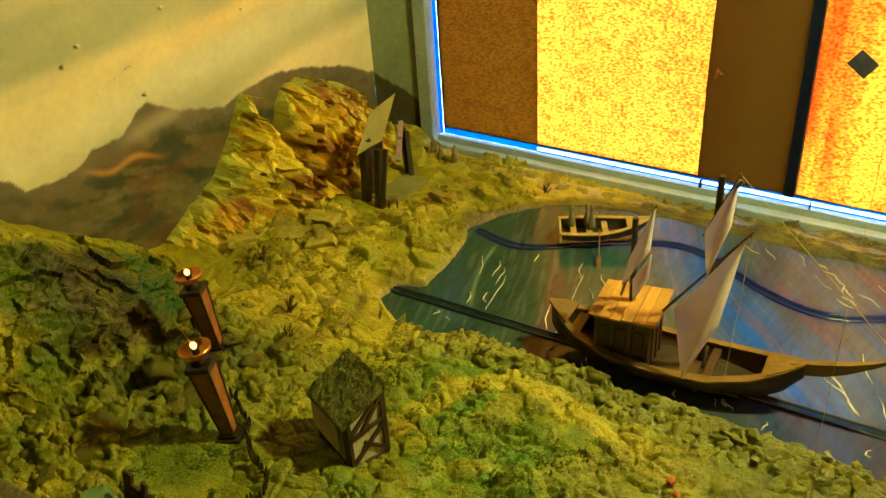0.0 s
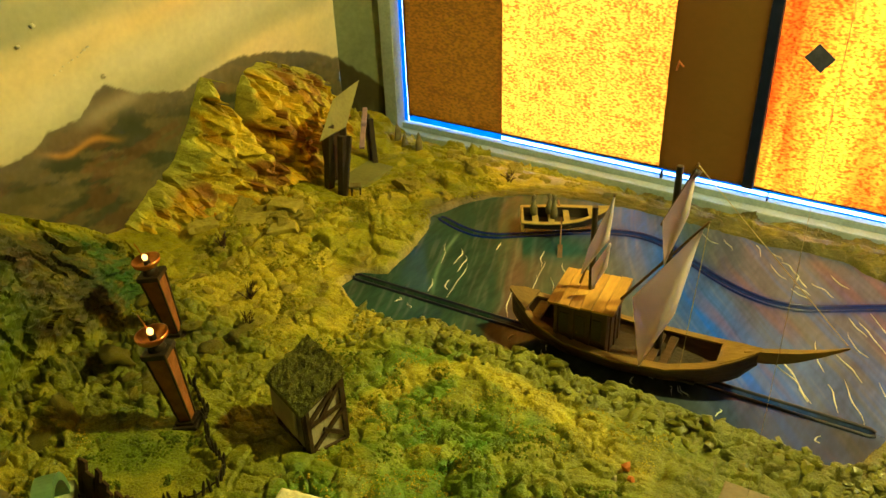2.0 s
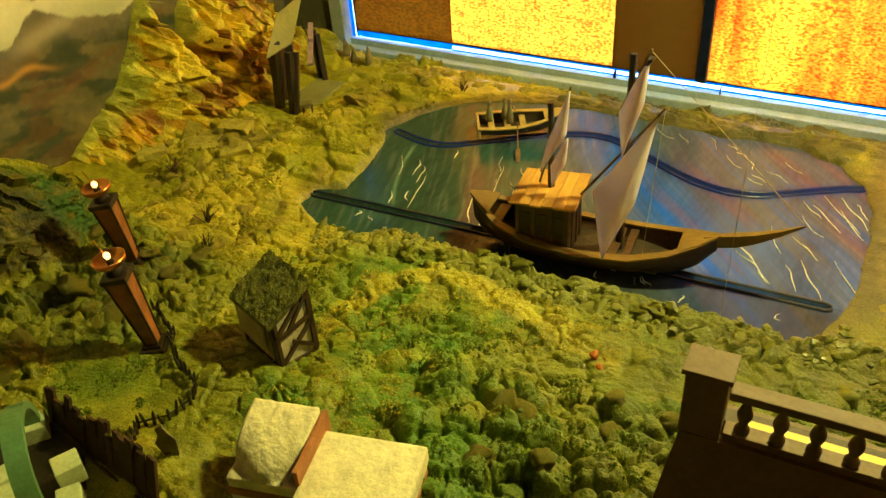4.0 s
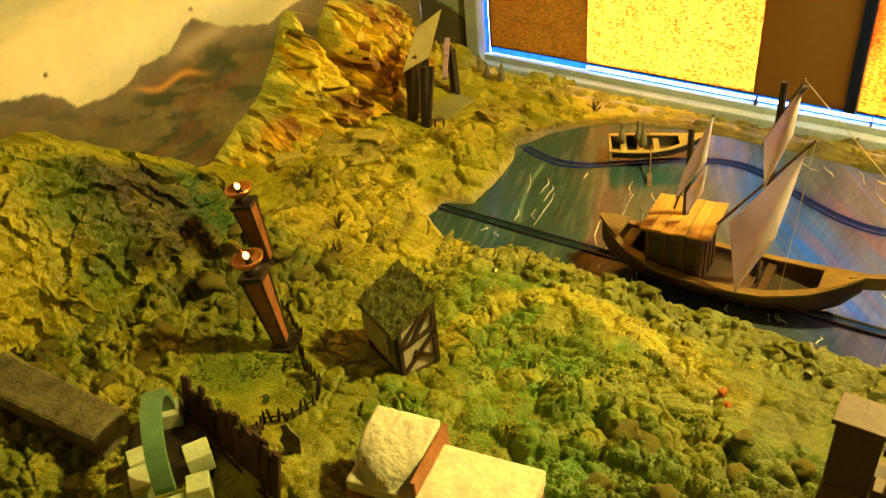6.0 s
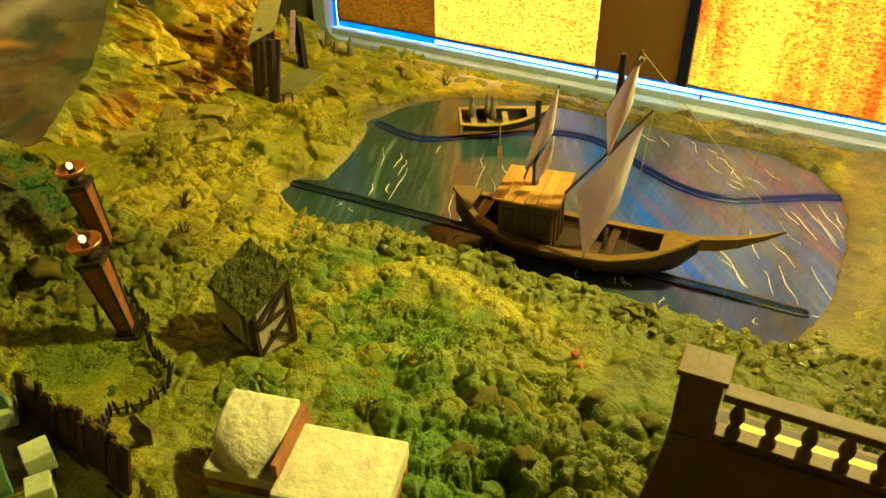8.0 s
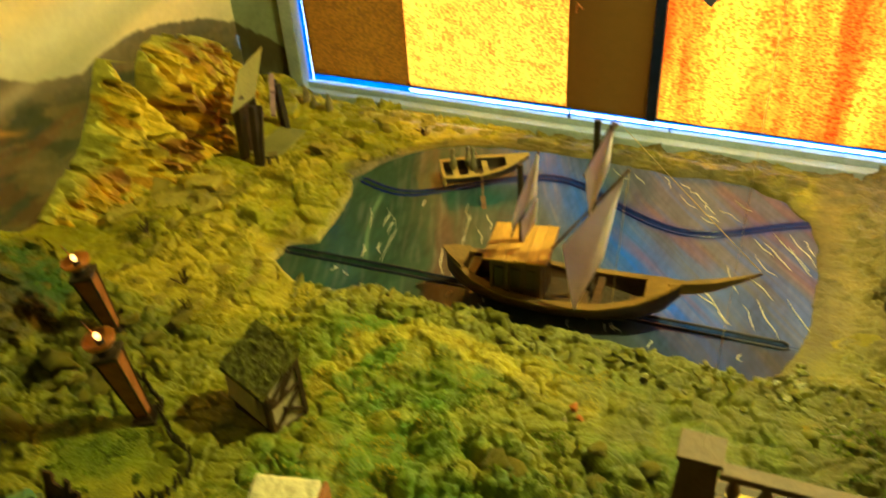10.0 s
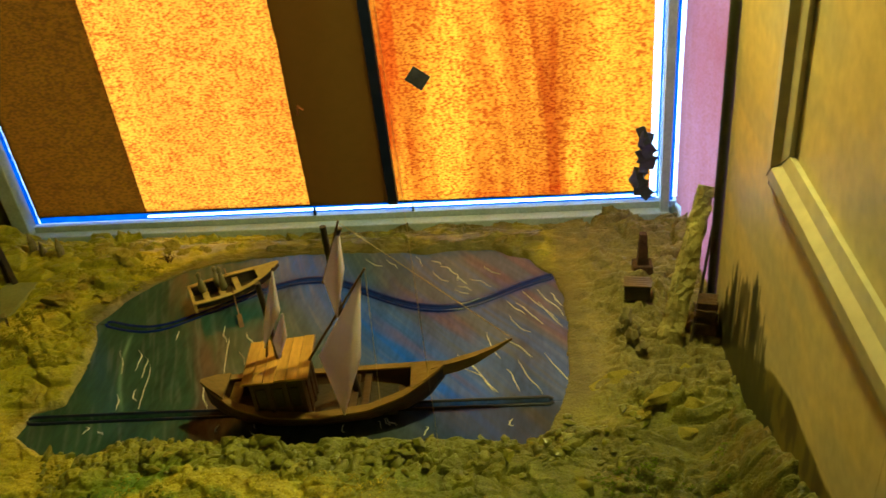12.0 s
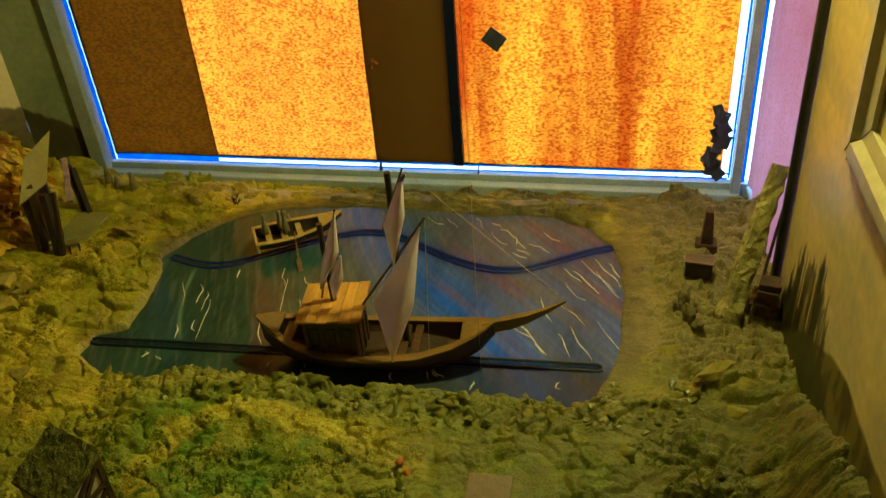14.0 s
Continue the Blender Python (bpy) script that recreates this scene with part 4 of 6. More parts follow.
kf = facets(cs_ / 0.034 + 1.6 * fbm(cs_ * 30, zz * 30, 3, 401), zz / 0.040 + 1.6 * fbm(cs_ * 30 + 4, zz * 30, 3, 402), 403, 2.0) - 0.5
kg = facets(cs_ / 0.015 + 1.2 * fbm(cs_ * 50, zz * 50, 3, 411), zz / 0.017 + 1.2 * fbm(cs_ * 50 + 4, zz * 50, 3, 412), 413, 2.0) - 0.5
g1, g2, gc = worley(cs_ / 0.013 + 1, zz / 0.015, 8)
blocks = 0.034 * kf + 0.015 * kg + 0.012 * (fbm(cs_ * 70, zz * 70, 3, 2) - 0.5)
cx = -0.112 + (basex + 0.112) * (0.92 * (1 - cv_) ** 0.9 + 0.16) + (blocks - gully) * smooth(0, 0.1, cv_ + 0.05)
cx = np.maximum(cx, -0.114)
cx[-1] = -0.114
kn, kw = fbm(cs_ * 30, zz * 30, 3, 19), fbm(cs_ * 80, zz * 80, 3, 27)
cc = mixc(np.broadcast_to(np.array((0.60, 0.37, 0.022)), cs_.shape + (3,)), np.array((0.64, 0.53, 0.07)), smooth(0.40, 0.60, kn))
p1, p2, tone = worley(cs_ / 0.026 + 1.3 * fbm(cs_ * 30, zz * 30, 3, 421), zz / 0.024 + 1.3 * fbm(cs_ * 30 + 4, zz * 30, 3, 422), 423)
cc = mixc(cc, np.array((0.50, 0.23, 0.012)), smooth(0.30, 0.16, tone) * 0.8)
cc = mixc(cc, np.array((0.78, 0.62, 0.06)), smooth(0.66, 0.84, tone) * 0.8)
cc = mixc(cc, np.array((0.30, 0.26, 0.035)), smooth(0.40, 0.44, tone) * smooth(0.56, 0.52, tone) * 0.7)
cc = mixc(cc, np.array((0.24, 0.085, 0.018)), smooth(0.54, 0.66, fbm(cs_ * 22 + 9, zz * 22, 3, 33)) * 0.9)
cc = mixc(cc, np.array((0.52, 0.54, 0.10)), np.clip(smooth(0.90, 1.0, cv_ + 0.25 * (kn - 0.5)) + 0.8 * smooth(-0.40, -0.47, cs_) * smooth(0.72, 0.9, cv_), 0, 1) * 0.85)
# shade of the recess between the peaks, put into the rock colour
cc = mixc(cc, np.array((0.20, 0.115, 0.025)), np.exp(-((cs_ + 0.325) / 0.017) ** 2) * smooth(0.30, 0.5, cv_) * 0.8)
cc = mixc(cc, np.array((0.30, 0.12, 0.02)), np.exp(-((cs_ + 0.185) / 0.03) ** 2) * smooth(0.4, 0.6, kw) * 0.8)
cc = mixc(cc, np.array((0.40, 0.34, 0.05)), smooth(0.28, 0.05, cv_) * 0.8)
# dark crevices drawn as thin lines of colour, without relief
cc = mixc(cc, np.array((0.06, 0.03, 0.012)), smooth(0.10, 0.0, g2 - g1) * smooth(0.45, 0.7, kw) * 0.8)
zbase = np.minimum(zz, 9) - 0.012 * (1 - cv_)
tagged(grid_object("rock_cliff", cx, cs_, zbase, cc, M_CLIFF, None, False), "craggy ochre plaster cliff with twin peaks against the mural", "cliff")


# ---------- mossy rock mound at the mural's foot ----------
ms, mv = np.meshgrid(np.linspace(-1.30, -0.568, 360), np.linspace(0, 1, 150))
mtop = np.interp(ms, [-1.30, -1.0, -0.90, -0.773, -0.70, -0.64, -0.60, -0.568], [0.20, 0.20, 0.19, 0.158, 0.104, 0.060, 0.026, 0.004]) + 0.012 * (fbm(ms * 45, ms * 0, 3, 512) - 0.5)
mbase = np.interp(ms, [-1.30, -1.05, -0.92, -0.82, -0.74, -0.69, -0.64, -0.60, -0.568], [0.02, 0.035, 0.060, 0.085, 0.088, 0.078, 0.045, -0.02, -0.09]) + 0.016 * (fbm(ms * 25, ms * 0, 3, 513) - 0.5)
arc = mv * 0.26
mf = facets(ms / 0.040 + 1.6 * fbm(ms * 26, arc * 26, 3, 501), arc / 0.036 + 1.6 * fbm(ms * 26 + 4, arc * 26, 3, 502), 503, 1.8) - 0.5
mg = facets(ms / 0.016 + 1.4 * fbm(ms * 50, arc * 50, 3, 504), arc / 0.015 + 1.4 * fbm(ms * 50 + 4, arc * 50, 3, 505), 506, 1.8) - 0.5
grit = fbm(ms * 140, arc * 140, 3, 507) - 0.5
push = (0.010 * mf + 0.003 * mg + 0.006 * grit) * smooth(0, 0.04, mv) * smooth(1.0, 0.94, mv)
theta = mv * math.pi / 2
mx = -0.112 + (mbase + 0.112) * np.cos(theta) ** 0.55 + push * (0.4 + 0.6 * np.cos(theta))
mz = (mtop + 0.012) * np.sin(theta) ** 0.9 - 0.012 + push * np.sin(theta)
mx[-1] = -0.114
mn, mk = fbm(ms * 22, arc * 22, 3, 521), fbm(ms * 60, arc * 60, 3, 522)
mc = mixc(np.broadcast_to(straw * 1.05, ms.shape + (3,)), moss * 0.8, smooth(0.40, 0.58, mn) * 0.8)
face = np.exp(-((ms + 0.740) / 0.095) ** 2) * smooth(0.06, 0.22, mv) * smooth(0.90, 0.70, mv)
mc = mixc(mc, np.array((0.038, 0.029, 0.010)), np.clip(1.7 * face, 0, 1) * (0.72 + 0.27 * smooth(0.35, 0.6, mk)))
mc = mixc(mc, np.array((0.030, 0.105, 0.014)), np.exp(-((ms + 0.675) / 0.042) ** 2) * smooth(0.36, 0.52, mk) * 0.9)
mc = mixc(mc, green, np.exp(-((ms + 0.86) / 0.06) ** 2) * smooth(0.45, 0.6, mn) * 0.7)
mc = mixc(mc, straw, smooth(0.74, 0.92, mv + 0.2 * (mk - 0.5)) * 0.85)
mc = mixc(mc, moss, smooth(0.22, 0.05, mv) * 0.7)
mc = mixc(mc, sand, smooth(-0.84, -0.94, ms) * 0.75)
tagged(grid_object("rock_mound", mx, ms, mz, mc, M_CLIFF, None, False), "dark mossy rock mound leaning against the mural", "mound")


# ---------- sailing ship on the near slot ----------
def loft(stations, closed_ends=True):
    """Skins a list of equal rings of points."""
    bm = bmesh.new()
    rows = [[bm.verts.new(p) for p in s] for s in stations]
    for p, q in zip(rows, rows[1:]):
        for i in range(len(p) - 1):
            bm.faces.new((p[i], p[i + 1], q[i + 1], q[i]))
    if closed_ends:
        for r in (rows[0], rows[-1]):
            try:
                bm.faces.new(r)
            except ValueError:
                pass
    bmesh.ops.recalc_face_normals(bm, faces=bm.faces[:])
    return bm


def hull_mesh(xs, w, rim, low, wall=0.005, floor=0.012):
    st = []
    for x, a, r, b in zip(xs, w, rim, low):
        i = max(a - wall, 0.0006)
        f = min(b + floor, r - 0.002)
        half = [(0.0, b), (a * 0.45, b + 0.002), (a * 0.80, b + (r - b) * 0.35), (a * 0.95, b + (r - b) * 0.7), (a, r), (i, r), (i * 0.88, f + (r - f) * 0.4), (i * 0.75, f), (0.0, f)]
        pts = [(x, y, z) for y, z in half] + [(x, -y, z) for y, z in half[-2:0:-1]] + [(x, 0.0, half[0][1])]
        st.append(pts)
    return loft(st)


def rim_mesh(xs, w, rim, width, lift=0.0022):
    """The light plank that runs round the top edge of a hull, on one side."""
    st = []
    for x, a, r in zip(xs, w, rim):
        o, i = a + 0.0015, max(a - width, 0.0)
        st.append([(x, i, r), (x, i, r + lift), (x, o, r + lift), (x, o, r), (x, i, r)])
    return loft(st)


def mirrored(bm):
    for v in bm.verts:
        v.co.y = -v.co.y
    bmesh.ops.reverse_faces(bm, faces=bm.faces[:])
    return bm


def leaf_sail(top, bottom, left, right, belly, nu=14, nv=10, thick=0.0006):
    """A cloth sail between a top and a bottom corner, with two side corners and a belly."""
    top, bottom, left, right, belly = (Vector(v) for v in (top, bottom, left, right, belly))
    bm = bmesh.new()
    rows = []
    for j in range(nv + 1):
        v = j / nv
        lo = top.lerp(left, min(v * 2, 1)) if v <= 0.5 else left.lerp(bottom, v * 2 - 1)
        hi = top.lerp(right, min(v * 2, 1)) if v <= 0.5 else right.lerp(bottom, v * 2 - 1)
        row = []
        for i in range(nu + 1):
            u = i / nu
            wrinkle = 0.0012 * noise.noise((u * 5, v * 5, top.x * 40))
            row.append(bm.verts.new(lo.lerp(hi, u) + belly * (math.sin(math.pi * u) * math.sin(math.pi * v) + 4 * wrinkle / max(belly.length, 0.001) * 0.15)))
        rows.append(row)
    for p, q in zip(rows, rows[1:]):
        for i in range(nu):
            bm.faces.new((p[i], p[i + 1], q[i + 1], q[i]))
    bmesh.ops.remove_doubles(bm, verts=bm.verts[:], dist=0.00005)
    bmesh.ops.solidify(bm, geom=bm.faces[:], thickness=thick)
    return bm


def build_ship(m):
    ship = thing("sailing_ship", "brown wooden model sailing ship with lilac-white sails on the painted lake", "model ship", m)
    xs = np.linspace(0, 0.270, 36)
    kx = [0, 0.012, 0.035, 0.075, 0.13, 0.185, 0.225, 0.252, 0.270]
    w = np.interp(xs, kx, [0.004, 0.014, 0.028, 0.038, 0.041, 0.037, 0.027, 0.015, 0.003])
    rim = np.interp(xs, kx, [0.056, 0.050, 0.040, 0.031, 0.028, 0.031, 0.039, 0.049, 0.057])
    low = np.interp(xs, kx, [0.026, 0.014, 0.006, 0.003, 0.002, 0.003, 0.006, 0.018, 0.040])
    part("hull", hull_mesh(xs, w, rim, low), M_HULL, ship)
    part("gunwale", rim_mesh(xs, w, rim, 0.0068), M_DECK, ship, "pale wooden gunwale plank")
    part("gunwale", mirrored(rim_mesh(xs, w, rim, 0.0095)), M_DECK, ship, "pale wooden gunwale plank")
    part("foredeck", loft([[(x, a, z - 0.003), (x, a, z), (x, -a, z), (x, -a, z - 0.003), (x, a, z - 0.003)] for x, a, z in
                           ((0.232, 0.017, 0.0435), (0.236, 0.0205, 0.0460), (0.250, 0.0150, 0.0515), (0.272, 0.0030, 0.0610))]), M_DECK, ship, "pale triangular foredeck plank")
    bow = loft([[(x, a, z - h), (x, a, z), (x, -a, z), (x, -a, z - h), (x, a, z - h)] for x, a, z, h in
                ((0.256, 0.0030, 0.0555, 0.012), (0.272, 0.0034, 0.0600, 0.014), (0.288, 0.0042, 0.0645, 0.014), (0.306, 0.0038, 0.0695, 0.011), (0.328, 0.0024, 0.078, 0.006), (0.348, 0.0005, 0.088, 0.002))])
    part("beak", bow, M_DECK, ship, "pointed upswept wooden beak")
    stern = loft([[(x, a, z - h), (x, a, z), (x, -a, z), (x, -a, z - h), (x, a, z - h)] for x, a, z, h in
                  ((-0.004, 0.002, 0.061, 0.004), (0.010, 0.013, 0.0565, 0.003), (0.024, 0.021, 0.051, 0.003))])
    part("stern_deck", stern, M_DECK, ship)
    part("deck", box((0.13, 0, 0.0165), (0.17, 0.056, 0.003)), M_DARKWOOD, ship)
    for x in (0.166, 0.180):
        part("thwart", box((x, 0, 0.0255), (0.009, 0.062, 0.004), None, 0.0008), M_HULL, ship)
    part("thwart", box((0.033, 0, 0.038), (0.012, 0.036, 0.004), None, 0.0008), M_DECK, ship)
    cabin = part("cabin", box((0.090, -0.002, 0.0475), (0.060, 0.052, 0.060), None, 0.001), M_HULL, ship, "dark planked deck cabin")
    for x in (0.0625, 0.0805, 0.0995, 0.1175):
        part("cabin_post", box((x, -0.0290, 0.0475), (0.004, 0.003, 0.060)), M_HULL, cabin)
    for x in (0.0715, 0.0900, 0.1085):
        part("cabin_window", box((x, -0.0284, 0.052), (0.010, 0.0016, 0.026)), M_DARKWOOD, cabin)
    for y in (-0.018, 0.000, 0.014):
        part("cabin_post", box((0.1200, y, 0.047), (0.003, 0.004, 0.057)), M_HULL, cabin)
    slope = Matrix.Translation((0.090, 0.0, 0.080)) @ pose(0, 0, 0, 5, -3, 0)
    roof = part("roof", box((0, 0, -0.0016), (0.074, 0.062, 0.0022), slope), M_SPAR, ship)
    for i in range(6):
        part("roof_plank", box((-0.0310 + 0.0124 * i, 0, 0.001 + 0.0003 * (i % 2)), (0.0118, 0.066 + 0.001 * (i % 3), 0.0026), slope, 0.0005), M_ROOFWOOD, roof)
    part("plaque", box((0.072, -0.0405, 0.020), (0.024, 0.002, 0.010), pose(0, 0, 0, -12, 0, 4), 0.0004), M_DECK, ship, "small pale name board")
    # masts, spars and sails
    part("mast", rod((0.168, 0.004, 0.018), (0.168, 0.004, 0.243), 0.0042, 0.0034), M_DARKWOOD, ship, "dark main mast")
    part("mast", rod((0.090, 0.004, 0.082), (0.088, 0.004, 0.182), 0.0038, 0.0032), M_DARKWOOD, ship, "dark aft mast")
    yard = part("yard", rod((0.128, -0.014, 0.090), (0.204, -0.006, 0.196), 0.0016, 0.0012), M_SPAR, ship)
    part("sail", leaf_sail((0.198, -0.007, 0.186), (0.160, -0.043, 0.034), (0.141, -0.018, 0.098), (0.187, -0.030, 0.100), (0.006, -0.012, 0.0), 18, 14), M_SAIL, ship, "large lilac-white lateen mainsail", True)
    part("yard", rod((0.158, -0.003, 0.180), (0.186, -0.003, 0.252), 0.0013, 0.0010), M_SPAR, ship)
    part("sail", leaf_sail((0.185, -0.004, 0.246), (0.167, -0.012, 0.142), (0.160, -0.006, 0.186), (0.184, -0.010, 0.200), (0.003, -0.007, 0.0)), M_SAIL, ship, "small lilac-white topsail", True)
    part("yard", rod((0.080, -0.006, 0.092), (0.111, -0.006, 0.206), 0.0013, 0.0010), M_SPAR, ship)
    part("sail", leaf_sail((0.110, -0.006, 0.202), (0.082, -0.010, 0.108), (0.088, -0.008, 0.140), (0.109, -0.011, 0.156), (0.003, -0.006, 0.0)), M_SAIL, ship, "narrow lilac-white upper aft sail", True)
    part("sail", leaf_sail((0.110, -0.008, 0.150), (0.094, -0.008, 0.090), (0.093, -0.009, 0.116), (0.109, -0.010, 0.122), (0.003, -0.005, 0.0)), M_SAIL, ship, "narrow lilac-white lower aft sail", True)
    part("rigging", rod((0.186, -0.003, 0.250), (0.345, 0.0, 0.090), 0.0004, None, 6), M_THREAD, ship, "thin tan rigging thread")
    part("rigging", rod((0.204, -0.006, 0.196), (0.20, -0.034, 0.040), 0.0003, None, 6), M_THREAD, ship)
    part("slide_pin", rod((0.120, 0.0, -0.008), (0.120, 0.0, 0.012), 0.002), M_DARKWOOD, ship)
    return ship


SHIP_X = 0.492
build_ship(pose(SHIP_X, float(slot_y(SLOT_S, SHIP_X)) - 0.010, 0.0, 0, 0, 5.0))


# ---------- rowing boat on the far slot ----------
M_RIM = material("pale_boat_plank", (0.33, 0.26, 0.095), 0.5, scale=70, vary=0.25, bump=0.2)
def build_rowboat(m):
    boat = thing("rowing_boat", "small pale-rimmed wooden rowing boat with an oar on the lake", "rowing boat", m)
    xs = np.linspace(0, 0.138, 22)
    kx = [0, 0.03, 0.06, 0.09, 0.115, 0.138]
    w = np.interp(xs, kx, [0.027, 0.030, 0.030, 0.024, 0.014, 0.002])
    rim = np.interp(xs, kx, [0.030, 0.029, 0.029, 0.031, 0.035, 0.042])
    low = np.interp(xs, kx, [0.012, 0.010, 0.010, 0.011, 0.016, 0.034])
    part("hull", hull_mesh(xs, w, rim, low, 0.004, 0.005), M_DARKWOOD, boat)
    part("gunwale", rim_mesh(xs, w, rim, 0.006, 0.0018), M_RIM, boat, "pale gunwale plank")
    part("gunwale", mirrored(rim_mesh(xs, w, rim, 0.006, 0.0018)), M_RIM, boat, "pale gunwale plank")
    part("transom", box((0.002, 0, 0.0235), (0.004, 0.055, 0.017), None, 0.0005), M_RIM, boat)
    part("foredeck", loft([[(x, a, z - 0.002), (x, a, z), (x, -a, z), (x, -a, z - 0.002), (x, a, z - 0.002)] for x, a, z in ((0.102, 0.019, 0.0345), (0.120, 0.011, 0.038), (0.139, 0.001, 0.044))]), M_RIM, boat)
    for x in (0.022, 0.046, 0.070):
        part("thwart", box((x, 0, 0.024), (0.009, 0.052, 0.003), None, 0.0005), M_RIM, boat)
    bm = rod((0.060, -0.020, 0.036), (0.056, -0.062, 0.010), 0.0011)
    add_box(bm, (0, 0, 0), (0.007, 0.022, 0.0015), Matrix.Translation((0.0552, -0.070, 0.0055)) @ pose(0, 0, 0, 32, 0, -5))
    part("oar", bm, M_SPAR, boat, "thin brown oar")
    bm = rod((0.060, 0.020, 0.036), (0.062, 0.064, 0.020), 0.0010)
    part("oar", bm, M_SPAR, boat, "thin brown oar")
    part("slide_pin", rod((0.06, 0.0, -0.008), (0.06, 0.0, 0.014), 0.002), M_DARKWOOD, boat)
    return boat


BOAT = pose(0.388, -0.262, 0.0, 0, 0, 30) @ Matrix.Diagonal((0.92, 0.92, 0.88, 1))
build_rowboat(BOAT)
M_PEG = material("dull_olive_figurine", (0.15, 0.14, 0.075), 0.7, scale=80, vary=0.3, bump=0.2)
for x, y, h in ((0.020, 0.010, 0.036), (0.050, -0.002, 0.042), (0.044, 0.014, 0.036)):
    p = lathe([(0.0052, 0.0), (0.0056, 0.008), (0.0046, 0.016), (0.0030, h - 0.014), (0.0018, h - 0.011), (0.0036, h - 0.007), (0.0034, h - 0.003), (0.0012, h)], 14, BOAT @ Matrix.Translation((x, y, 0.0255)))
    tagged(part("figurine", p, M_PEG, None, "", True), "plain olive peg figurine seated in the rowing boat", "figurine", "figurines in the rowing boat")


# ---------- two lamp pillars ----------
def tapered_box(x0, y0, z0, x1, y1, z1):
    return loft([[(sx * a, sy * b, z) for sx, sy in ((1, 1), (-1, 1), (-1, -1), (1, -1), (1, 1))] for a, b, z in ((x0, y0, z0), (x1, y1, z1))])


def build_pillar(m, top):
    lamp = thing("lamp_pillar", "tapered red-brown pillar with a lit bulb in a copper bowl", "lamp", m, "lamp pillars in the yard")
    b = box((0, 0, 0.002), (0.024, 0.024, 0.006), None, 0.0008)
    add_box(b, (0, 0, 0.0065), (0.018, 0.018, 0.004), None, 0.0006)
    part("base", b, M_DARKWOOD, lamp)
    body = part("shaft", tapered_box(0.0055, 0.0055, 0.006, 0.0095, 0.0095, top - 0.026), M_LEATHER, lamp)
    for sx, sy in ((1, 1), (-1, 1), (-1, -1), (1, -1)):
        part("edge_strip", rod((sx * 0.0056, sy * 0.0056, 0.006), (sx * 0.0097, sy * 0.0097, top - 0.026), 0.0011, 0.0013, 6), M_DARKWOOD, body)
    part("collar", box((0, 0, top - 0.023), (0.024, 0.024, 0.006), None, 0.001), M_DARKWOOD, lamp)
    part("neck", lathe([(0.0085, top - 0.020), (0.0070, top - 0.016), (0.0075, top - 0.012)], 16), M_DARKWOOD, lamp, "", True)
    part("bowl", lathe([(0.004, top - 0.013), (0.010, top - 0.011), (0.0138, top - 0.007), (0.0150, top - 0.002), (0.0140, top - 0.002), (0.0115, top - 0.007), (0.004, top - 0.009)], 24), M_COPPER, lamp, "polished copper bowl", True)
    part("socket", lathe([(0.0034, top - 0.011), (0.0034, top - 0.003), (0.002, top - 0.0025)], 12), M_DARKWOOD, lamp)
    part("bulb", lathe([(0.0018, top - 0.003), (0.0026, top - 0.0008), (0.0030, top + 0.0008), (0.0022, top + 0.0030), (0.0005, top + 0.0046)], 14), M_BULB, lamp, "glowing warm bulb", True)
    part("wire", rod((-0.003, 0.004, top - 0.004), (-0.009, 0.006, top + 0.016), 0.0006, 0.0004, 6), M_COPPER, lamp, "thin copper wire")
    return lamp


lean = Matrix.Rotation(radians(7.5), 4, Vector((-0.6, 0.8, 0)) * -1)
build_pillar(pose(0.281, -0.785, 0.001) @ lean @ pose(0, 0, 0, 0, 0, 28) @ Matrix.Diagonal((1.10, 1.10, 1, 1)), 0.119)
build_pillar(pose(0.152, -0.687, 0.001) @ lean @ pose(0, 0, 0, 0, 0, 28) @ Matrix.Diagonal((1.10, 1.10, 1, 1)), 0.111)


# ---------- half-timbered house ----------
def beam(a, b, wy, wz, face):
    """A timber between two points of a wall, laid proud of it."""
    a, b, face = Vector(a), Vector(b), Vector(face)
    d = (b - a).normalized()
    s = face.cross(d).normalized()
    m = Matrix((d, s, face)).transposed().to_4x4()
    m.translation = (a + b) / 2
    return box((0, 0, 0), ((b - a).length, wy, wz), m)


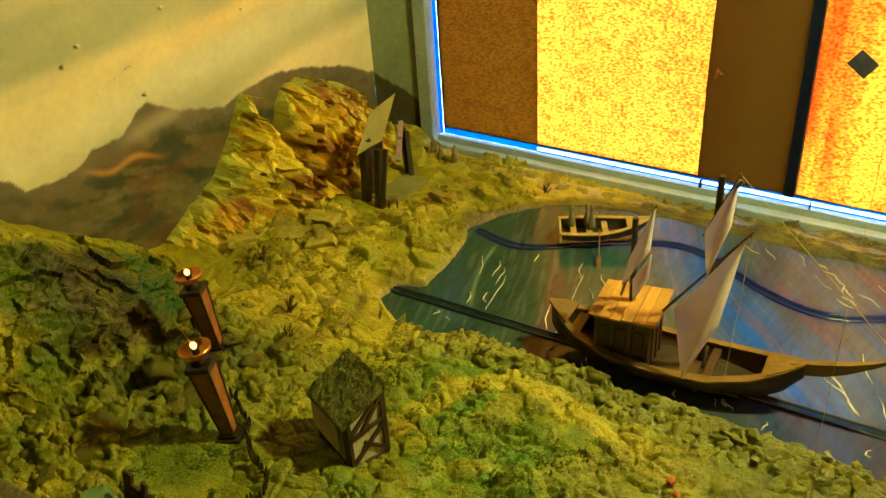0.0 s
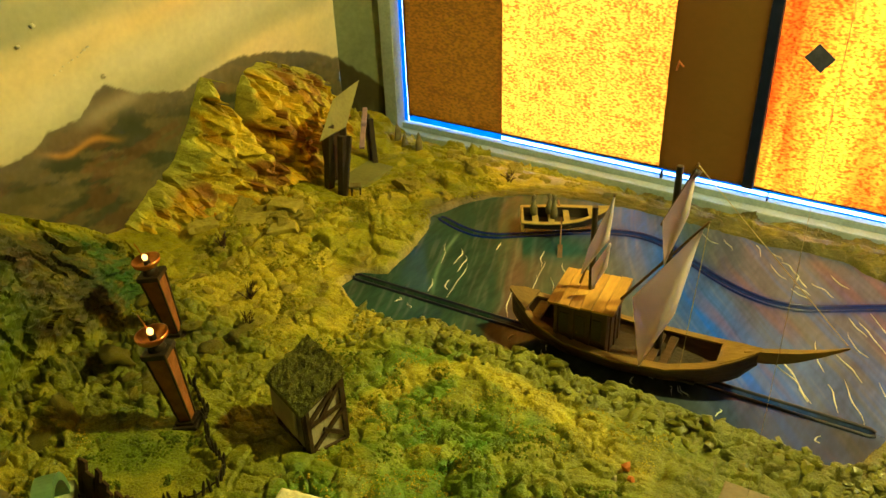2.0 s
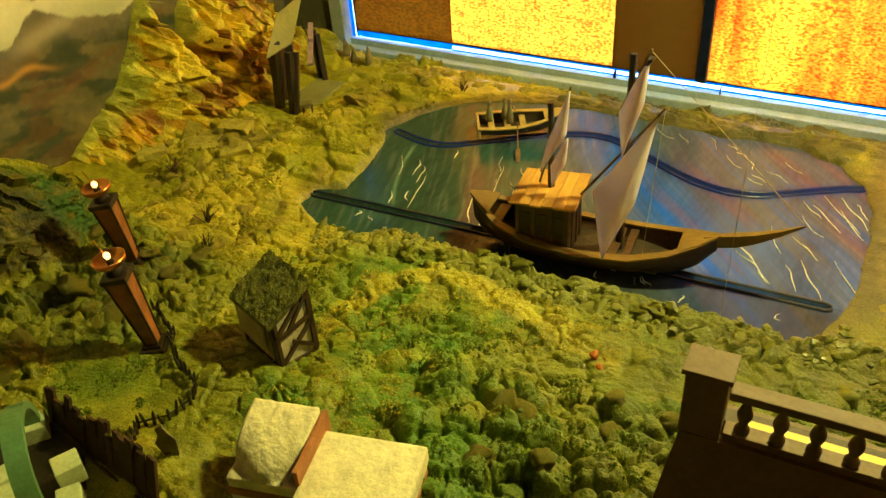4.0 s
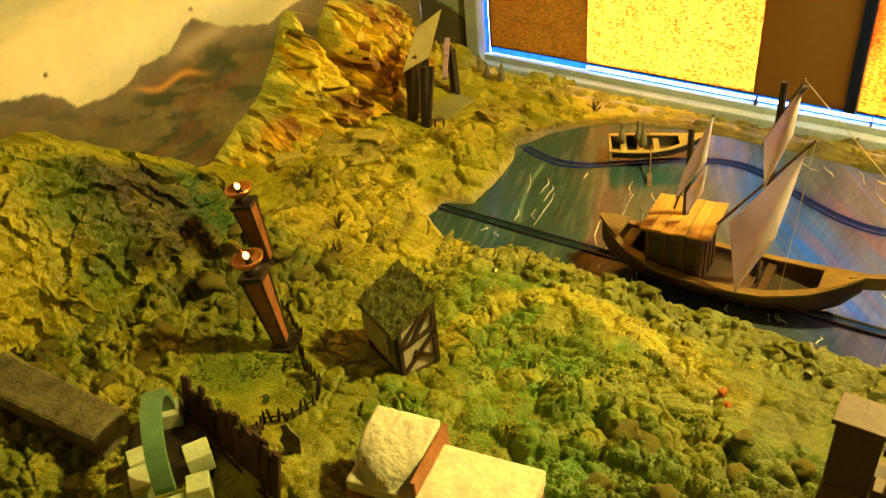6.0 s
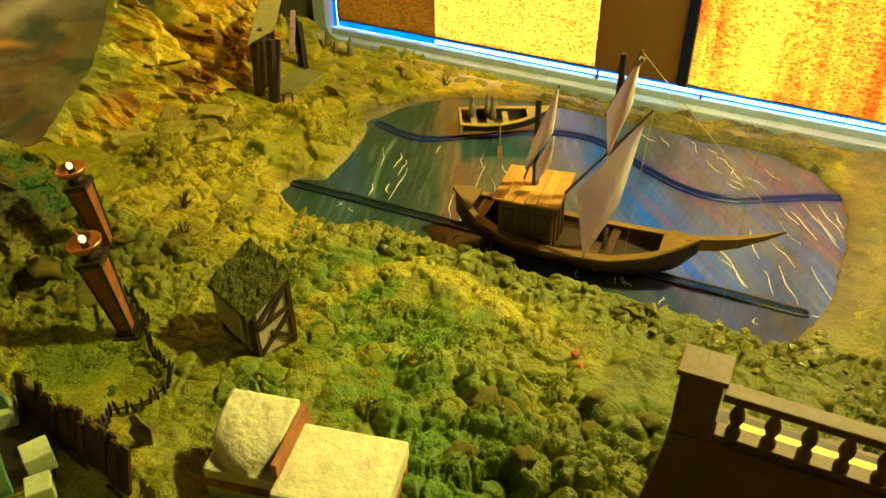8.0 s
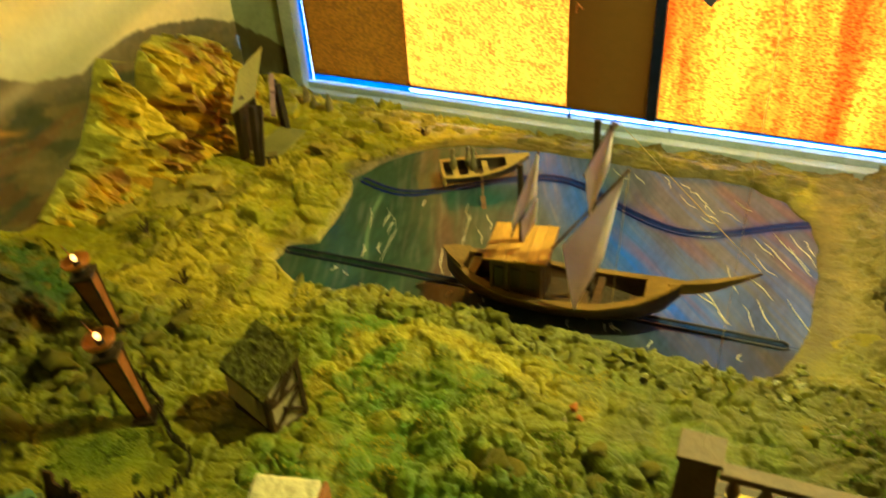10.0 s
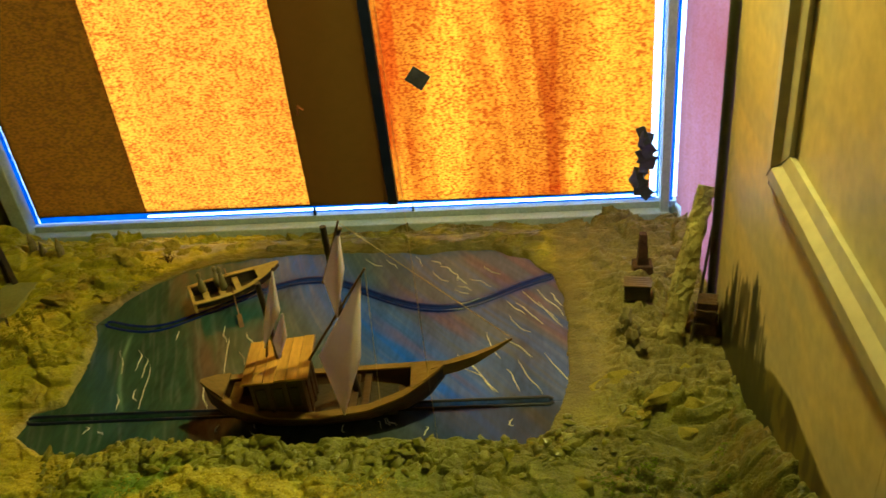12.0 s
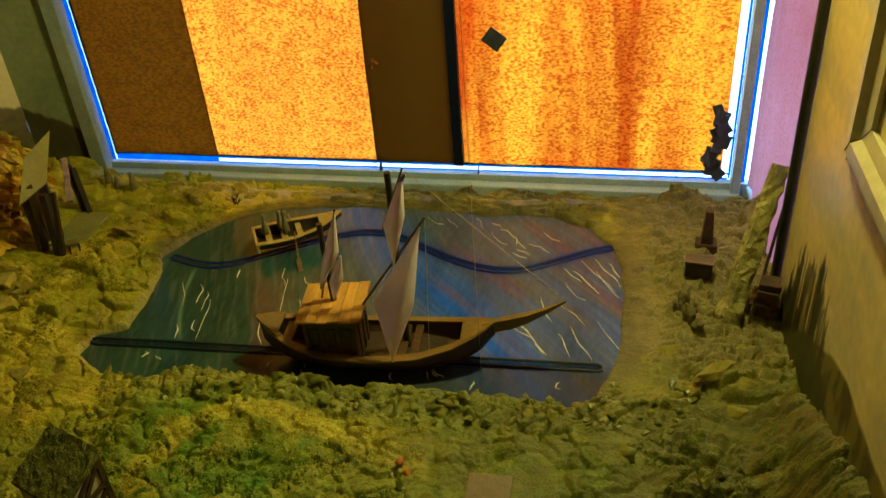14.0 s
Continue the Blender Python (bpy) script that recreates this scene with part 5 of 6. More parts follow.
def build_house(m):
    house = thing("timber_house", "half-timbered model cottage with a mossy single-pitch thatched roof", "house", m)
    L, W, H, R = 0.066, 0.044, 0.056, 0.076
    walls = part("wall", prism([(-W / 2, 0), (W / 2, 0), (W / 2, R), (-W / 2, H)], -L / 2, L / 2, pose(0, 0, 0, 0, 0, 90) @ Matrix.Diagonal((1, 1, 1, 1))), M_PLASTER, house)
    for sx in (-1, 1):
        f = (sx, 0, 0)
        x = sx * (L / 2 + 0.0012)
        for a, b in (((x, -W / 2 + 0.002, 0), (x, -W / 2 + 0.002, H)), ((x, W / 2 - 0.002, 0), (x, W / 2 - 0.002, R)), ((x, -W / 2, 0.003), (x, W / 2, 0.003)),
                     ((x, -W / 2, H * 0.62), (x, W / 2, H * 0.80)), ((x, -W / 2, 0.004), (x, W / 2, H * 0.72)), ((x, W / 2, 0.008), (x, -0.004, H * 0.46)),
                     ((x, -W / 2, H * 0.66), (x, 0.010, R - 0.012)), ((x, -0.006, H * 0.70), (x, W / 2, R - 0.004)), ((x, -W / 2, H - 0.002), (x, W / 2, R - 0.003))):
            part("timber", beam(a, b, 0.0040, 0.0030, f), M_TIMBER, walls)
    for sy, h in ((-1, H), (1, R)):
        f = (0, sy, 0)
        y = sy * (W / 2 + 0.0012)
        for a, b in (((-L / 2, y, 0.003), (L / 2, y, 0.003)), ((-L / 2, y, h - 0.002), (L / 2, y, h - 0.002)), ((0.0, y, 0), (0.0, y, h)), ((-L / 2 + 0.002, y, 0), (-L / 2 + 0.002, y, h)), ((L / 2 - 0.002, y, 0), (L / 2 - 0.002, y, h))):
            part("timber", beam(a, b, 0.0042, 0.0030, f), M_TIMBER, walls)
    st = []
    for i in range(41):
        x = -L / 2 - 0.004 + (L + 0.008) * i / 40
        row = []
        for j in range(31):
            v = j / 30
            y, z = (W / 2 + 0.003) - (W + 0.010) * v, R + 0.002 - (R - H + 0.005) * v
            o = 0.0035 + 0.0018 * noise.noise((x * 260, y * 260, 3)) + 0.0022 * noise.noise((x * 90, y * 90, 7))
            row.append((x + 0.002 * noise.noise((y * 200, i, 4)), y, z + o))
        row.append((x, -W / 2 - 0.007, H - 0.005))
        row.append((x, W / 2 + 0.003, R - 0.001))
        row.append(row[0])
        st.append(row)
    part("roof", loft(st), M_THATCH, house, "rough mossy thatch slope")
    part("eave_board", box((-0.006, -W / 2 - 0.0055, H - 0.021), (L - 0.016, 0.0020, 0.032), pose(0, 0, 0, 0, 2, 0)), M_PLASTER, house, "pale grey eave board")
    return house


build_house(pose(0.400, -0.728, 0.001, 0, 0, -20) @ Matrix.Diagonal((0.96, 0.96, 1.10, 1)))


# ---------- shed by the cliff ----------
def build_shed():
    shed = thing("open_shed", "dark wooden open shed with a tilted olive roof board", "shed")
    c = [(0.082, -0.326, 0.098), (0.078, -0.258, 0.096), (0.056, -0.190, 0.146), (0.064, -0.266, 0.140)]
    bm = bmesh.new()
    lo = [bm.verts.new(p) for p in c]
    hi = [bm.verts.new((x + 0.002, y, z + 0.003)) for x, y, z in c]
    bm.faces.new(lo[::-1])
    bm.faces.new(hi)
    for i in range(4):
        bm.faces.new((lo[i], lo[(i + 1) % 4], hi[(i + 1) % 4], hi[i]))
    bmesh.ops.recalc_face_normals(bm, faces=bm.faces[:])
    part("roof_board", bm, M_SHEDROOF, shed, "tilted olive-green roof board")
    for a, b, r in (((0.060, -0.290, 0), (0.074, -0.292, 0.112), 0.006), ((0.092, -0.298, 0), (0.092, -0.285, 0.095), 0.005), ((0.104, -0.306, 0), (0.094, -0.270, 0.090), 0.0035), ((0.072, -0.262, 0), (0.062, -0.245, 0.115), 0.005),
                    ((0.062, -0.180, 0), (0.054, -0.176, 0.085), 0.0045), ((0.074, -0.186, 0), (0.064, -0.178, 0.080), 0.004)):
        bm = bmesh.new()
        d = Vector(b) - Vector(a)
        mm = Matrix.Translation((Vector(a) + Vector(b)) / 2) @ d.to_track_quat("Z", "Y").to_matrix().to_4x4()
        add_box(bm, (0, 0, 0), (2 * r, 2 * r, d.length), mm, 0.0008)
        part("post", bm, M_DARKWOOD, shed)
    for a, b in (((0.096, -0.245, 0.060), (0.058, -0.182, 0.098)), ((0.080, -0.215, 0.085), (0.052, -0.178, 0.084))):
        bm = bmesh.new()
        d = Vector(b) - Vector(a)
        mm = Matrix.Translation((Vector(a) + Vector(b)) / 2) @ d.to_track_quat("Z", "Y").to_matrix().to_4x4()
        add_box(bm, (0, 0, 0), (0.008, 0.005, d.length), mm, 0.0008)
        part("beam", bm, M_LILAC, shed, "pale lilac slanting beam")
    part("platform", box((0.085, -0.232, 0.004), (0.052, 0.095, 0.006), pose(0, 0, 0), 0.001), M_SHEDROOF, shed, "olive floor board")
    for y in (-0.285, -0.262):
        part("wall_board", box((0.060, y, 0.045), (0.003, 0.020, 0.09), pose(0, 0, 0), 0.0005), M_TIMBER, shed)
    return shed


build_shed()
stool = thing("stool", "tiny dark stool standing on the shed platform", "stool", pose(0.116, -0.292, 0.006, 0, 0, 35))
part("seat", box((0, 0, 0.014), (0.016, 0.014, 0.003), None, 0.0005), M_STONE, stool)
for sx in (-1, 1):
    for sy in (-1, 1):
        part("leg", box((sx * 0.0066, sy * 0.0056, 0.006), (0.002, 0.002, 0.013)), M_DARKWOOD, stool)

for x, y, h in ((0.058, -0.098, 0.030), (0.075, -0.102, 0.026), (0.112, -0.112, 0.030)):
    z = ground_z(x, y)
    b = lathe([(0.006, -0.004), (0.0062, 0.006), (0.0048, h * 0.5), (0.0030, h * 0.8), (0.0008, h)], 9, Matrix.Translation((x, y, z)))
    for v in b.verts:
        v.co += Vector((noise.noise(v.co * 150), noise.noise(v.co * 150 + Vector((5, 0, 0))), 0)) * 0.0018
    tagged(part("standing_stone", b, M_STONE), "small dark upright stone near the window", "stone", "standing stones")

# ---------- picket fence round the yard ----------
fence = thing("picket_fence", "low winding fence of dark twig pickets", "fence")
run = [Vector(p) for p in ((0.236, -0.742, 0), (0.286, -0.764, 0), (0.306, -0.786, 0), (0.330, -0.802, 0), (0.368, -0.818, 0), (0.380, -0.838, 0), (0.374, -0.860, 0), (0.352, -0.878, 0), (0.368, -0.902, 0))]
rf = random.Random(9)
picket = {}
k = 0
for a, b in zip(run, run[1:]):
    n = max(2, int((b - a).length / 0.0062))
    for i in range(n):
        p = a.lerp(b, i / n)
        kind = k % 4
        if kind not in picket:
            bm = lathe([(0.0016, -0.006), (0.0017, 0.006), (0.0014, 0.011 + 0.001 * kind), (0.0003, 0.0145 + 0.001 * kind)], 6)
            me = bpy.data.meshes.new("picket")
            bm.to_mesh(me)
            bm.free()
            me.materials.append(M_DARKWOOD)
            picket[kind] = me
        ob = new("picket", picket[kind])
        ob.parent = fence
        ob.matrix_basis = pose(p.x, p.y, ground_z(p.x, p.y), rf.uniform(-12, 12), rf.uniform(-12, 12), rf.uniform(0, 360))
        k += 1
    zz_a, zz_b = ground_z(a.x, a.y) + 0.006, ground_z(b.x, b.y) + 0.006
    part("rail", rod((a.x, a.y, zz_a), (b.x, b.y, zz_b), 0.0009, None, 6), M_DARKWOOD, fence)

# ---------- cream vaulted building ----------
build = thing("vaulted_building", "cream plaster building with a rounded vault and terracotta bands", "building", pose(0.502, -0.857, -0.007, 0, 0, 14))
rows = []
for i in range(27):
    u = -1 + i / 13
    row = []
    for j in range(25):
        v = j / 24
        k = 1 - (1 - v) ** 2 * (1 + 0.75 * u * u)
        bump = 0.0009 * noise.noise((u * 5, v * 5, 2)) + 0.0004 * noise.noise((u * 14, v * 14, 5))
        row.append((0.006 + 0.0285 * u, -0.045 + 0.062 * v, 0.0525 + (0.0245 + bump) * math.sqrt(max(k, 0.0))))
    row += [(row[-1][0], 0.017, 0.052), (row[0][0], -0.045, 0.052), row[0]]
    rows.append(row)
part("vault", loft(rows), M_CREAM, build, "rounded cream vault", True)
part("body", box((0.006, -0.014, 0.012), (0.060, 0.064, 0.081), None, 0.002), M_CREAM, build)
part("front_band", box((0.006, -0.0145, 0.038), (0.0625, 0.0665, 0.008), None, 0.001), M_TERRA, build, "terracotta band")
part("side_band", box((0.0385, -0.014, 0.040), (0.0045, 0.066, 0.068), None, 0.001), M_TERRA, build, "terracotta side strip")
part("wing", box((0.083, -0.026, 0.020), (0.088, 0.072, 0.080), None, 0.003), M_CREAM, build, "flat-roofed cream wing")
part("wing_band", box((0.083, -0.026, 0.040), (0.091, 0.075, 0.006), None, 0.001), M_TERRA, build)

# ---------- green arch with pale blocks ----------
hoop = thing("green_arch", "green painted arch with pale square blocks at its feet", "arch", pose(0.312, -0.956, 0.002, 0, 0, -38))
bm = bmesh.new()
st = []
for i in range(29):
    a = math.pi * i / 28
    c, s = math.cos(a), math.sin(a)
    st.append([(r * c, y, 0.020 + r * s) for r, y in ((0.046, -0.0085), (0.053, -0.0085), (0.053, 0.0085), (0.046, 0.0085), (0.046, -0.0085))])
part("arch_band", loft(st), M_HOOP, hoop)
for x, y, z, s in ((0.034, 0.024, 0.028, 0.022), (0.056, 0.026, 0.018, 0.020), (-0.006, -0.024, 0.012, 0.020), (0.026, -0.022, 0.012, 0.026), (0.072, -0.004, 0.010, 0.026), (-0.050, 0.0, 0.012, 0.024)):
    part("block", box((x, y, z), (s, s, s * 0.9), pose(0, 0, 0, 0, 0, 8 * (x * 40 % 2)), 0.0012), M_BLOCK, hoop, "pale green square block")
part("base_slab", box((0.012, 0, 0.0), (0.140, 0.075, 0.014), None, 0.001), M_DARKWOOD, hoop)

# ---------- rusty fence board ----------
rust = thing("rusty_palisade", "leaning rust-brown palisade with a ragged top", "palisade")
a, b = Vector((0.268, -0.908, 0.0)), Vector((0.436, -0.938, 0.0))
d = (b - a).normalized()
rr = random.Random(3)
for i in range(22):
    p = a.lerp(b, (i + 0.5) / 22)
    h = 0.046 + rr.uniform(-0.006, 0.007)
    mm = Matrix.Translation((p.x, p.y, ground_z(p.x, p.y) - 0.004)) @ pose(0, 0, 0, 0, 0, math.degrees(math.atan2(d.y, d.x))) @ pose(0, 0, 0, -14 + rr.uniform(-3, 3), rr.uniform(-3, 3), 0)
    part("slat", box((0, 0, h / 2), (0.0086, 0.003, h), mm, 0.0004), M_RUST, rust)
part("rail", rod(a + Vector((0, -0.004, 0.012)), b + Vector((0, -0.004, 0.012)), 0.0016, None, 6), M_RUST, rust)

bm = prism([(-0.002, 0), (0.003, 0), (0.005, 0.014), (0.006, 0.024), (0.002, 0.030), (0.000, 0.036), (-0.004, 0.034), (-0.004, 0.028), (-0.007, 0.022), (-0.004, 0.012)], -0.001, 0.001, pose(0.414, -0.896, 0.004, 0, 0, 30) @ Matrix.Diagonal((1.4, 1, 1.5, 1)))
tagged(part("cutout_figurine", bm, M_STONE), "plain flat olive figurine standing by the fence", "figurine")


M_ROCKSLAB = material("ochre_slab", (0.36, 0.31, 0.055), 0.75, scale=40, vary=0.4, bump=0.6, bump_scale=240)


def rock_mesh(size, seed, squash=0.6, sub=2):
    bm = bmesh.new()
    bmesh.ops.create_icosphere(bm, subdivisions=sub, radius=size)
    o = Vector((seed * 3.1, seed * 1.7, seed * 0.9))
    for v in bm.verts:
        n = v.co.normalized()
        v.co = n * size * (0.75 + 0.55 * noise.cell(n * 1.3 + o) * 0.5 + 0.45 * noise.noise(n * 1.8 + o))
        v.co.z *= squash
    return bm


block = box((0, 0, 0), (0.165, 0.040, 0.034), None, 0.004)
for v in block.verts:
    v.co += Vector((0, 1, 1)) * 0.003 * noise.noise(v.co * 40)
block.transform(pose(0.172, -0.984, 0.026, 8, 4, 9))
tagged(part("stone_trough", block, M_STONE), "long dark olive stone block lying on the sand", "stone")

for i, (x, y, w, d, t, r) in enumerate(((0.035, -0.455, 0.075, 0.030, 0.012, 28), (0.075, -0.405, 0.045, 0.026, 0.014, 10), (0.000, -0.500, 0.040, 0.022, 0.010, 50), (0.110, -0.450, 0.040, 0.020, 0.010, 35))):
    b = box((0, 0, 0), (w, d, t), None, 0.002)
    bmesh.ops.subdivide_edges(b, edges=b.edges[:], cuts=3, use_grid_fill=True)
    for v in b.verts:
        v.co += Vector((noise.noise(v.co * 60 + Vector((i, 0, 0))), noise.noise(v.co * 60 + Vector((0, i, 5))), 0.6 * noise.noise(v.co * 70 + Vector((9, 0, i))))) * 0.005
    b.transform(pose(x, y, ground_z(x, y) + 0.004, 6, -5, r))
    tagged(part("flat_slab", b, M_ROCKSLAB), "broken flat ochre slab lying below the cliff", "stone", "slabs below the cliff")

rw = random.Random(17)
for x, y in ((0.175, -0.588), (0.212, -0.628), (0.060, -0.520), (0.300, -0.135)):
    bm = bmesh.new()
    z = ground_z(x, y)
    for _ in range(9):
        tip = Vector((x + rw.uniform(-0.012, 0.012), y + rw.uniform(-0.010, 0.010), z + rw.uniform(0.008, 0.022)))
        root = Vector((x + rw.uniform(-0.004, 0.004), y + rw.uniform(-0.004, 0.004), z - 0.002))
        add_rod(bm, root, tip, 0.0009, 0.0004, 5)
        add_rod(bm, root.lerp(tip, 0.55), tip + Vector((rw.uniform(-0.006, 0.006), rw.uniform(-0.006, 0.006), 0.001)), 0.0006, 0.0003, 5)
    tagged(part("twig_shrub", bm, M_TIMBER), "tiny dark bare twig shrub on the sand", "shrub", "twig shrubs")

# ---------- things on the far shore ----------
ruin = thing("ruined_chimney", "dark red ruined chimney on a square footing", "chimney", pose(1.001, -0.220, ground_z(1.001, -0.220) - 0.003))
part("footing", box((0, 0, 0.008), (0.026, 0.024, 0.018), None, 0.002), M_RUST, ruin)
part("chimney_shaft", tapered_box(0.0075, 0.0070, 0.014, 0.0045, 0.0045, 0.062), M_RUST, ruin)
crate = thing("plank_crate", "small pale plank crate on the far shore", "crate", pose(0.988, -0.286, ground_z(0.988, -0.286) - 0.001, 0, 0, -8))
part("body", box((0, 0, 0.010), (0.032, 0.020, 0.020), None, 0.0006), M_DARKWOOD, crate)
for i in range(5):
    part("lid_slat", box((0, -0.0085 + 0.0043 * i, 0.0212), (0.034, 0.0036, 0.0022), None, 0.0003), M_DECK, crate)
for i, (x, y, s, h) in enumerate(((0.974, -0.372, 0.012, 1.7), (0.969, -0.338, 0.010, 1.9), (0.980, -0.352, 0.008, 1.5), (0.984, -0.384, 0.009, 1.4), (0.962, -0.346, 0.006, 1.3))):
    bm = rock_mesh(s, i + 3, h)
    bm.transform(Matrix.Translation((x, y, ground_z(x, y) + s * 0.6)))
    tagged(part("dark_boulder", bm, M_STONE), "small dark upright boulder on the far shore", "boulder", "boulders on the shore")

foot_p, tip_p = Vector((1.012, -0.372, -0.010)), Vector((1.062, -0.288, 0.178))
d = (tip_p - foot_p).normalized()
side_v = d.cross(Vector((0.15, -1, 0))).normalized()
deep_v = d.cross(side_v).normalized()
ring = []
for i in range(34):
    u = i / 33
    c = foot_p.lerp(tip_p, u)
    row = []
    for k in range(17):
        a = 2 * math.pi * k / 16
        ca, sa = math.cos(a), math.sin(a)
        r = (0.015 - 0.005 * u) * (abs(ca) ** 4 + abs(sa) ** 4) ** -0.25
        o = Vector((ca, sa, u * 9))
        r *= 1 + 0.22 * noise.noise(o * 1.7) + 0.16 * noise.noise(o * 4.5) + 0.10 * noise.cell(o * 3.0)
        row.append(c + side_v * ca * r + deep_v * sa * r * 0.55)
    row[16] = row[0]
    ring.append(row)
wedge = loft(ring)
bmesh.ops.remove_doubles(wedge, verts=wedge.verts[:], dist=0.00002)
M_SLAB = material("grey_olive_rock", (0.30, 0.265, 0.10), 0.8, scale=50, vary=0.45, bump=0.8, bump_scale=200)
gap = thing("layered_block", "dark layered card block behind the leaning rock", "block", pose(1.060, -0.350, ground_z(1.060, -0.350) - 0.006, 0, 0, -14))
for i in range(5):
    part("layer", box((0.0012 * math.sin(i * 2.3), 0.001 * math.cos(i * 3.1), 0.005 + 0.0092 * i), (0.026 - 0.001 * i, 0.022, 0.0088), pose(0, 0, 0, 0, 0, 3 * math.sin(i * 1.7)), 0.0008), M_RUST, gap)
slab = thing("rock_flat", "leaning grey rock cut-out with a dark wooden edge", "rock")
part("rock_face", wedge, M_SLAB, slab)
part("edge_batten", rod((1.036, -0.380, -0.008), (1.071, -0.296, 0.130), 0.0022, 0.0018, 6), M_DARKWOOD, slab)

M_SCRAP = material("pale_scrap", (0.5, 0.42, 0.28), 0.6)
for i, (x, y) in enumerate(((0.695, -0.634), (0.703, -0.641), (0.689, -0.645))):
    bm = rock_mesh(0.006 - 0.001 * i, 30 + i, 1.4, 1)
    bm.transform(Matrix.Translation((x, y, ground_z(x, y) + 0.003)))
    tagged(part("orange_scrap", bm, M_ORANGE if i < 2 else M_SCRAP), "tiny bright orange scrap in the moss", "scrap", "scraps in the moss")

# ---------- hanging palace model with its balustrade ----------
palace = thing("hanging_palace", "brown card palace model with a balustrade, hung on threads", "model palace", pose(0.814, -0.858, 0.252, 0, 0, 2))
wall_line = [(0.002, -0.046), (0.245, -0.046), (0.245, -0.205), (-0.030, -0.205), (-0.028, -0.182), (-0.040, -0.176), (-0.034, -0.160), (-0.020, -0.150), (-0.012, -0.145)]
part("front_wall", prism(wall_line, 0.0, 0.006), M_BROWNCARD, palace, "plain brown card wall")
part("back_wall", prism([(0.0, -0.052), (0.245, -0.052), (0.245, -0.205), (-0.010, -0.205)], 0.030, 0.036), M_BROWNCARD, palace)
part("side_wall", box((0.004, 0.018, -0.127), (0.006, 0.0236, 0.154)), M_BROWNCARD, palace)
part("side_wall", box((0.242, 0.018, -0.127), (0.006, 0.0236, 0.154)), M_BROWNCARD, palace)
part("deck", box((0.130, 0.0165, -0.0445), (0.200, 0.005, 0.004)), M_YELLOW, palace, "bright yellow deck edge")
part("deck", box((0.130, 0.0247, -0.050), (0.226, 0.0100, 0.003)), M_DOME, palace, "dark brown inner deck")
p = part("pillar", box((0.012, 0.009, -0.0235), (0.022, 0.018, 0.043), None, 0.0008), M_BROWNRAIL, palace)
part("cap", box((0.012, 0.009, -0.0005), (0.026, 0.022, 0.0035), None, 0.0006), M_BROWNRAIL, p)


def balustrade(x0, x1, y):
    bal = part("balustrade_rail", box(((x0 + x1) / 2, y, -0.0135), (x1 - x0, 0.010, 0.0055), None, 0.0008), M_BROWNRAIL, palace)
    part("balustrade_foot", box(((x0 + x1) / 2, y, -0.0435), (x1 - x0, 0.010, 0.005), None, 0.0006), M_BROWNRAIL, palace)
    n = int((x1 - x0) / 0.0165)
    for i in range(n):
        x = x0 + (i + 0.5) * (x1 - x0) / n
        part("baluster", lathe([(0.0040, -0.041), (0.0040, -0.038), (0.0022, -0.035), (0.0042, -0.029), (0.0040, -0.026), (0.0020, -0.020), (0.0034, -0.017), (0.0034, -0.016)], 10, Matrix.Translation((x, y, 0))), M_BROWNRAIL, bal, "", True)


balustrade(0.024, 0.150, 0.008)
dome = [(0.050, -0.046), (0.048, -0.030), (0.044, -0.020), (0.034, -0.010), (0.020, -0.004), (0.005, -0.001)]
part("canopy", lathe(dome, 20, Matrix.Translation((0.198, 0.018, 0)) @ Matrix.Diagonal((0.9, 0.36, 1, 1))), M_DOME, palace, "dark brown domed canopy", True)
for zc, w in ((-0.066, 0.0025), (-0.120, 0.0025)):
    part("moulding", box((0.155, -0.001, zc), (0.160, 0.003, w)), M_BROWNRAIL, palace)
for x in (0.075, 0.235):
    part("moulding", box((x, -0.001, -0.093), (0.0025, 0.003, 0.055)), M_BROWNRAIL, palace)
for x, y in ((0.012, 0.009), (0.236, 0.018)):
    part("thread", rod((x, y, 0.0), (x, y, 1.169), 0.00010, None, 5), M_THREAD, palace, "thin hanging thread")


# ---------- loose stones and pebbles ----------
def scatter(name, label, mat, spots, sizes, squash, seed, sub=1):
    rg = random.Random(seed)
    verts, faces = [], []
    shapes = []
    for k in range(10):
        bm = rock_mesh(1.0, seed + k * 1.37, squash, sub)
        bm.verts.ensure_lookup_table()
        shapes.append(([v.co.copy() for v in bm.verts], [[v.index for v in f.verts] for f in bm.faces]))
        bm.free()
    for x0, x1, y0, y1, n in spots:
        for _ in range(n):
            x, y = rg.uniform(x0, x1), rg.uniform(y0, y1)
            if inside(LAKE, np.array([x]), np.array([y]))[0]:
                continue
            s = rg.uniform(*sizes) * (1.0 if rg.random() < 0.8 else 1.4)
            mm = pose(x, y, ground_z(x, y) + s * 0.15, rg.uniform(-15, 15), rg.uniform(-15, 15), rg.uniform(0, 360)) @ Matrix.Diagonal((s * rg.uniform(0.8, 1.6), s, s, 1))
            vs, fs = rg.choice(shapes)
            o = len(verts)
            verts.extend([tuple(mm @ v) for v in vs])
            faces.extend([[i + o for i in f] for f in fs])
    me = bpy.data.meshes.new(name)
    me.from_pydata(verts, [], faces)
    me.materials.append(mat)
    return tagged(new(name, me), label, "stones", kind="stuff")


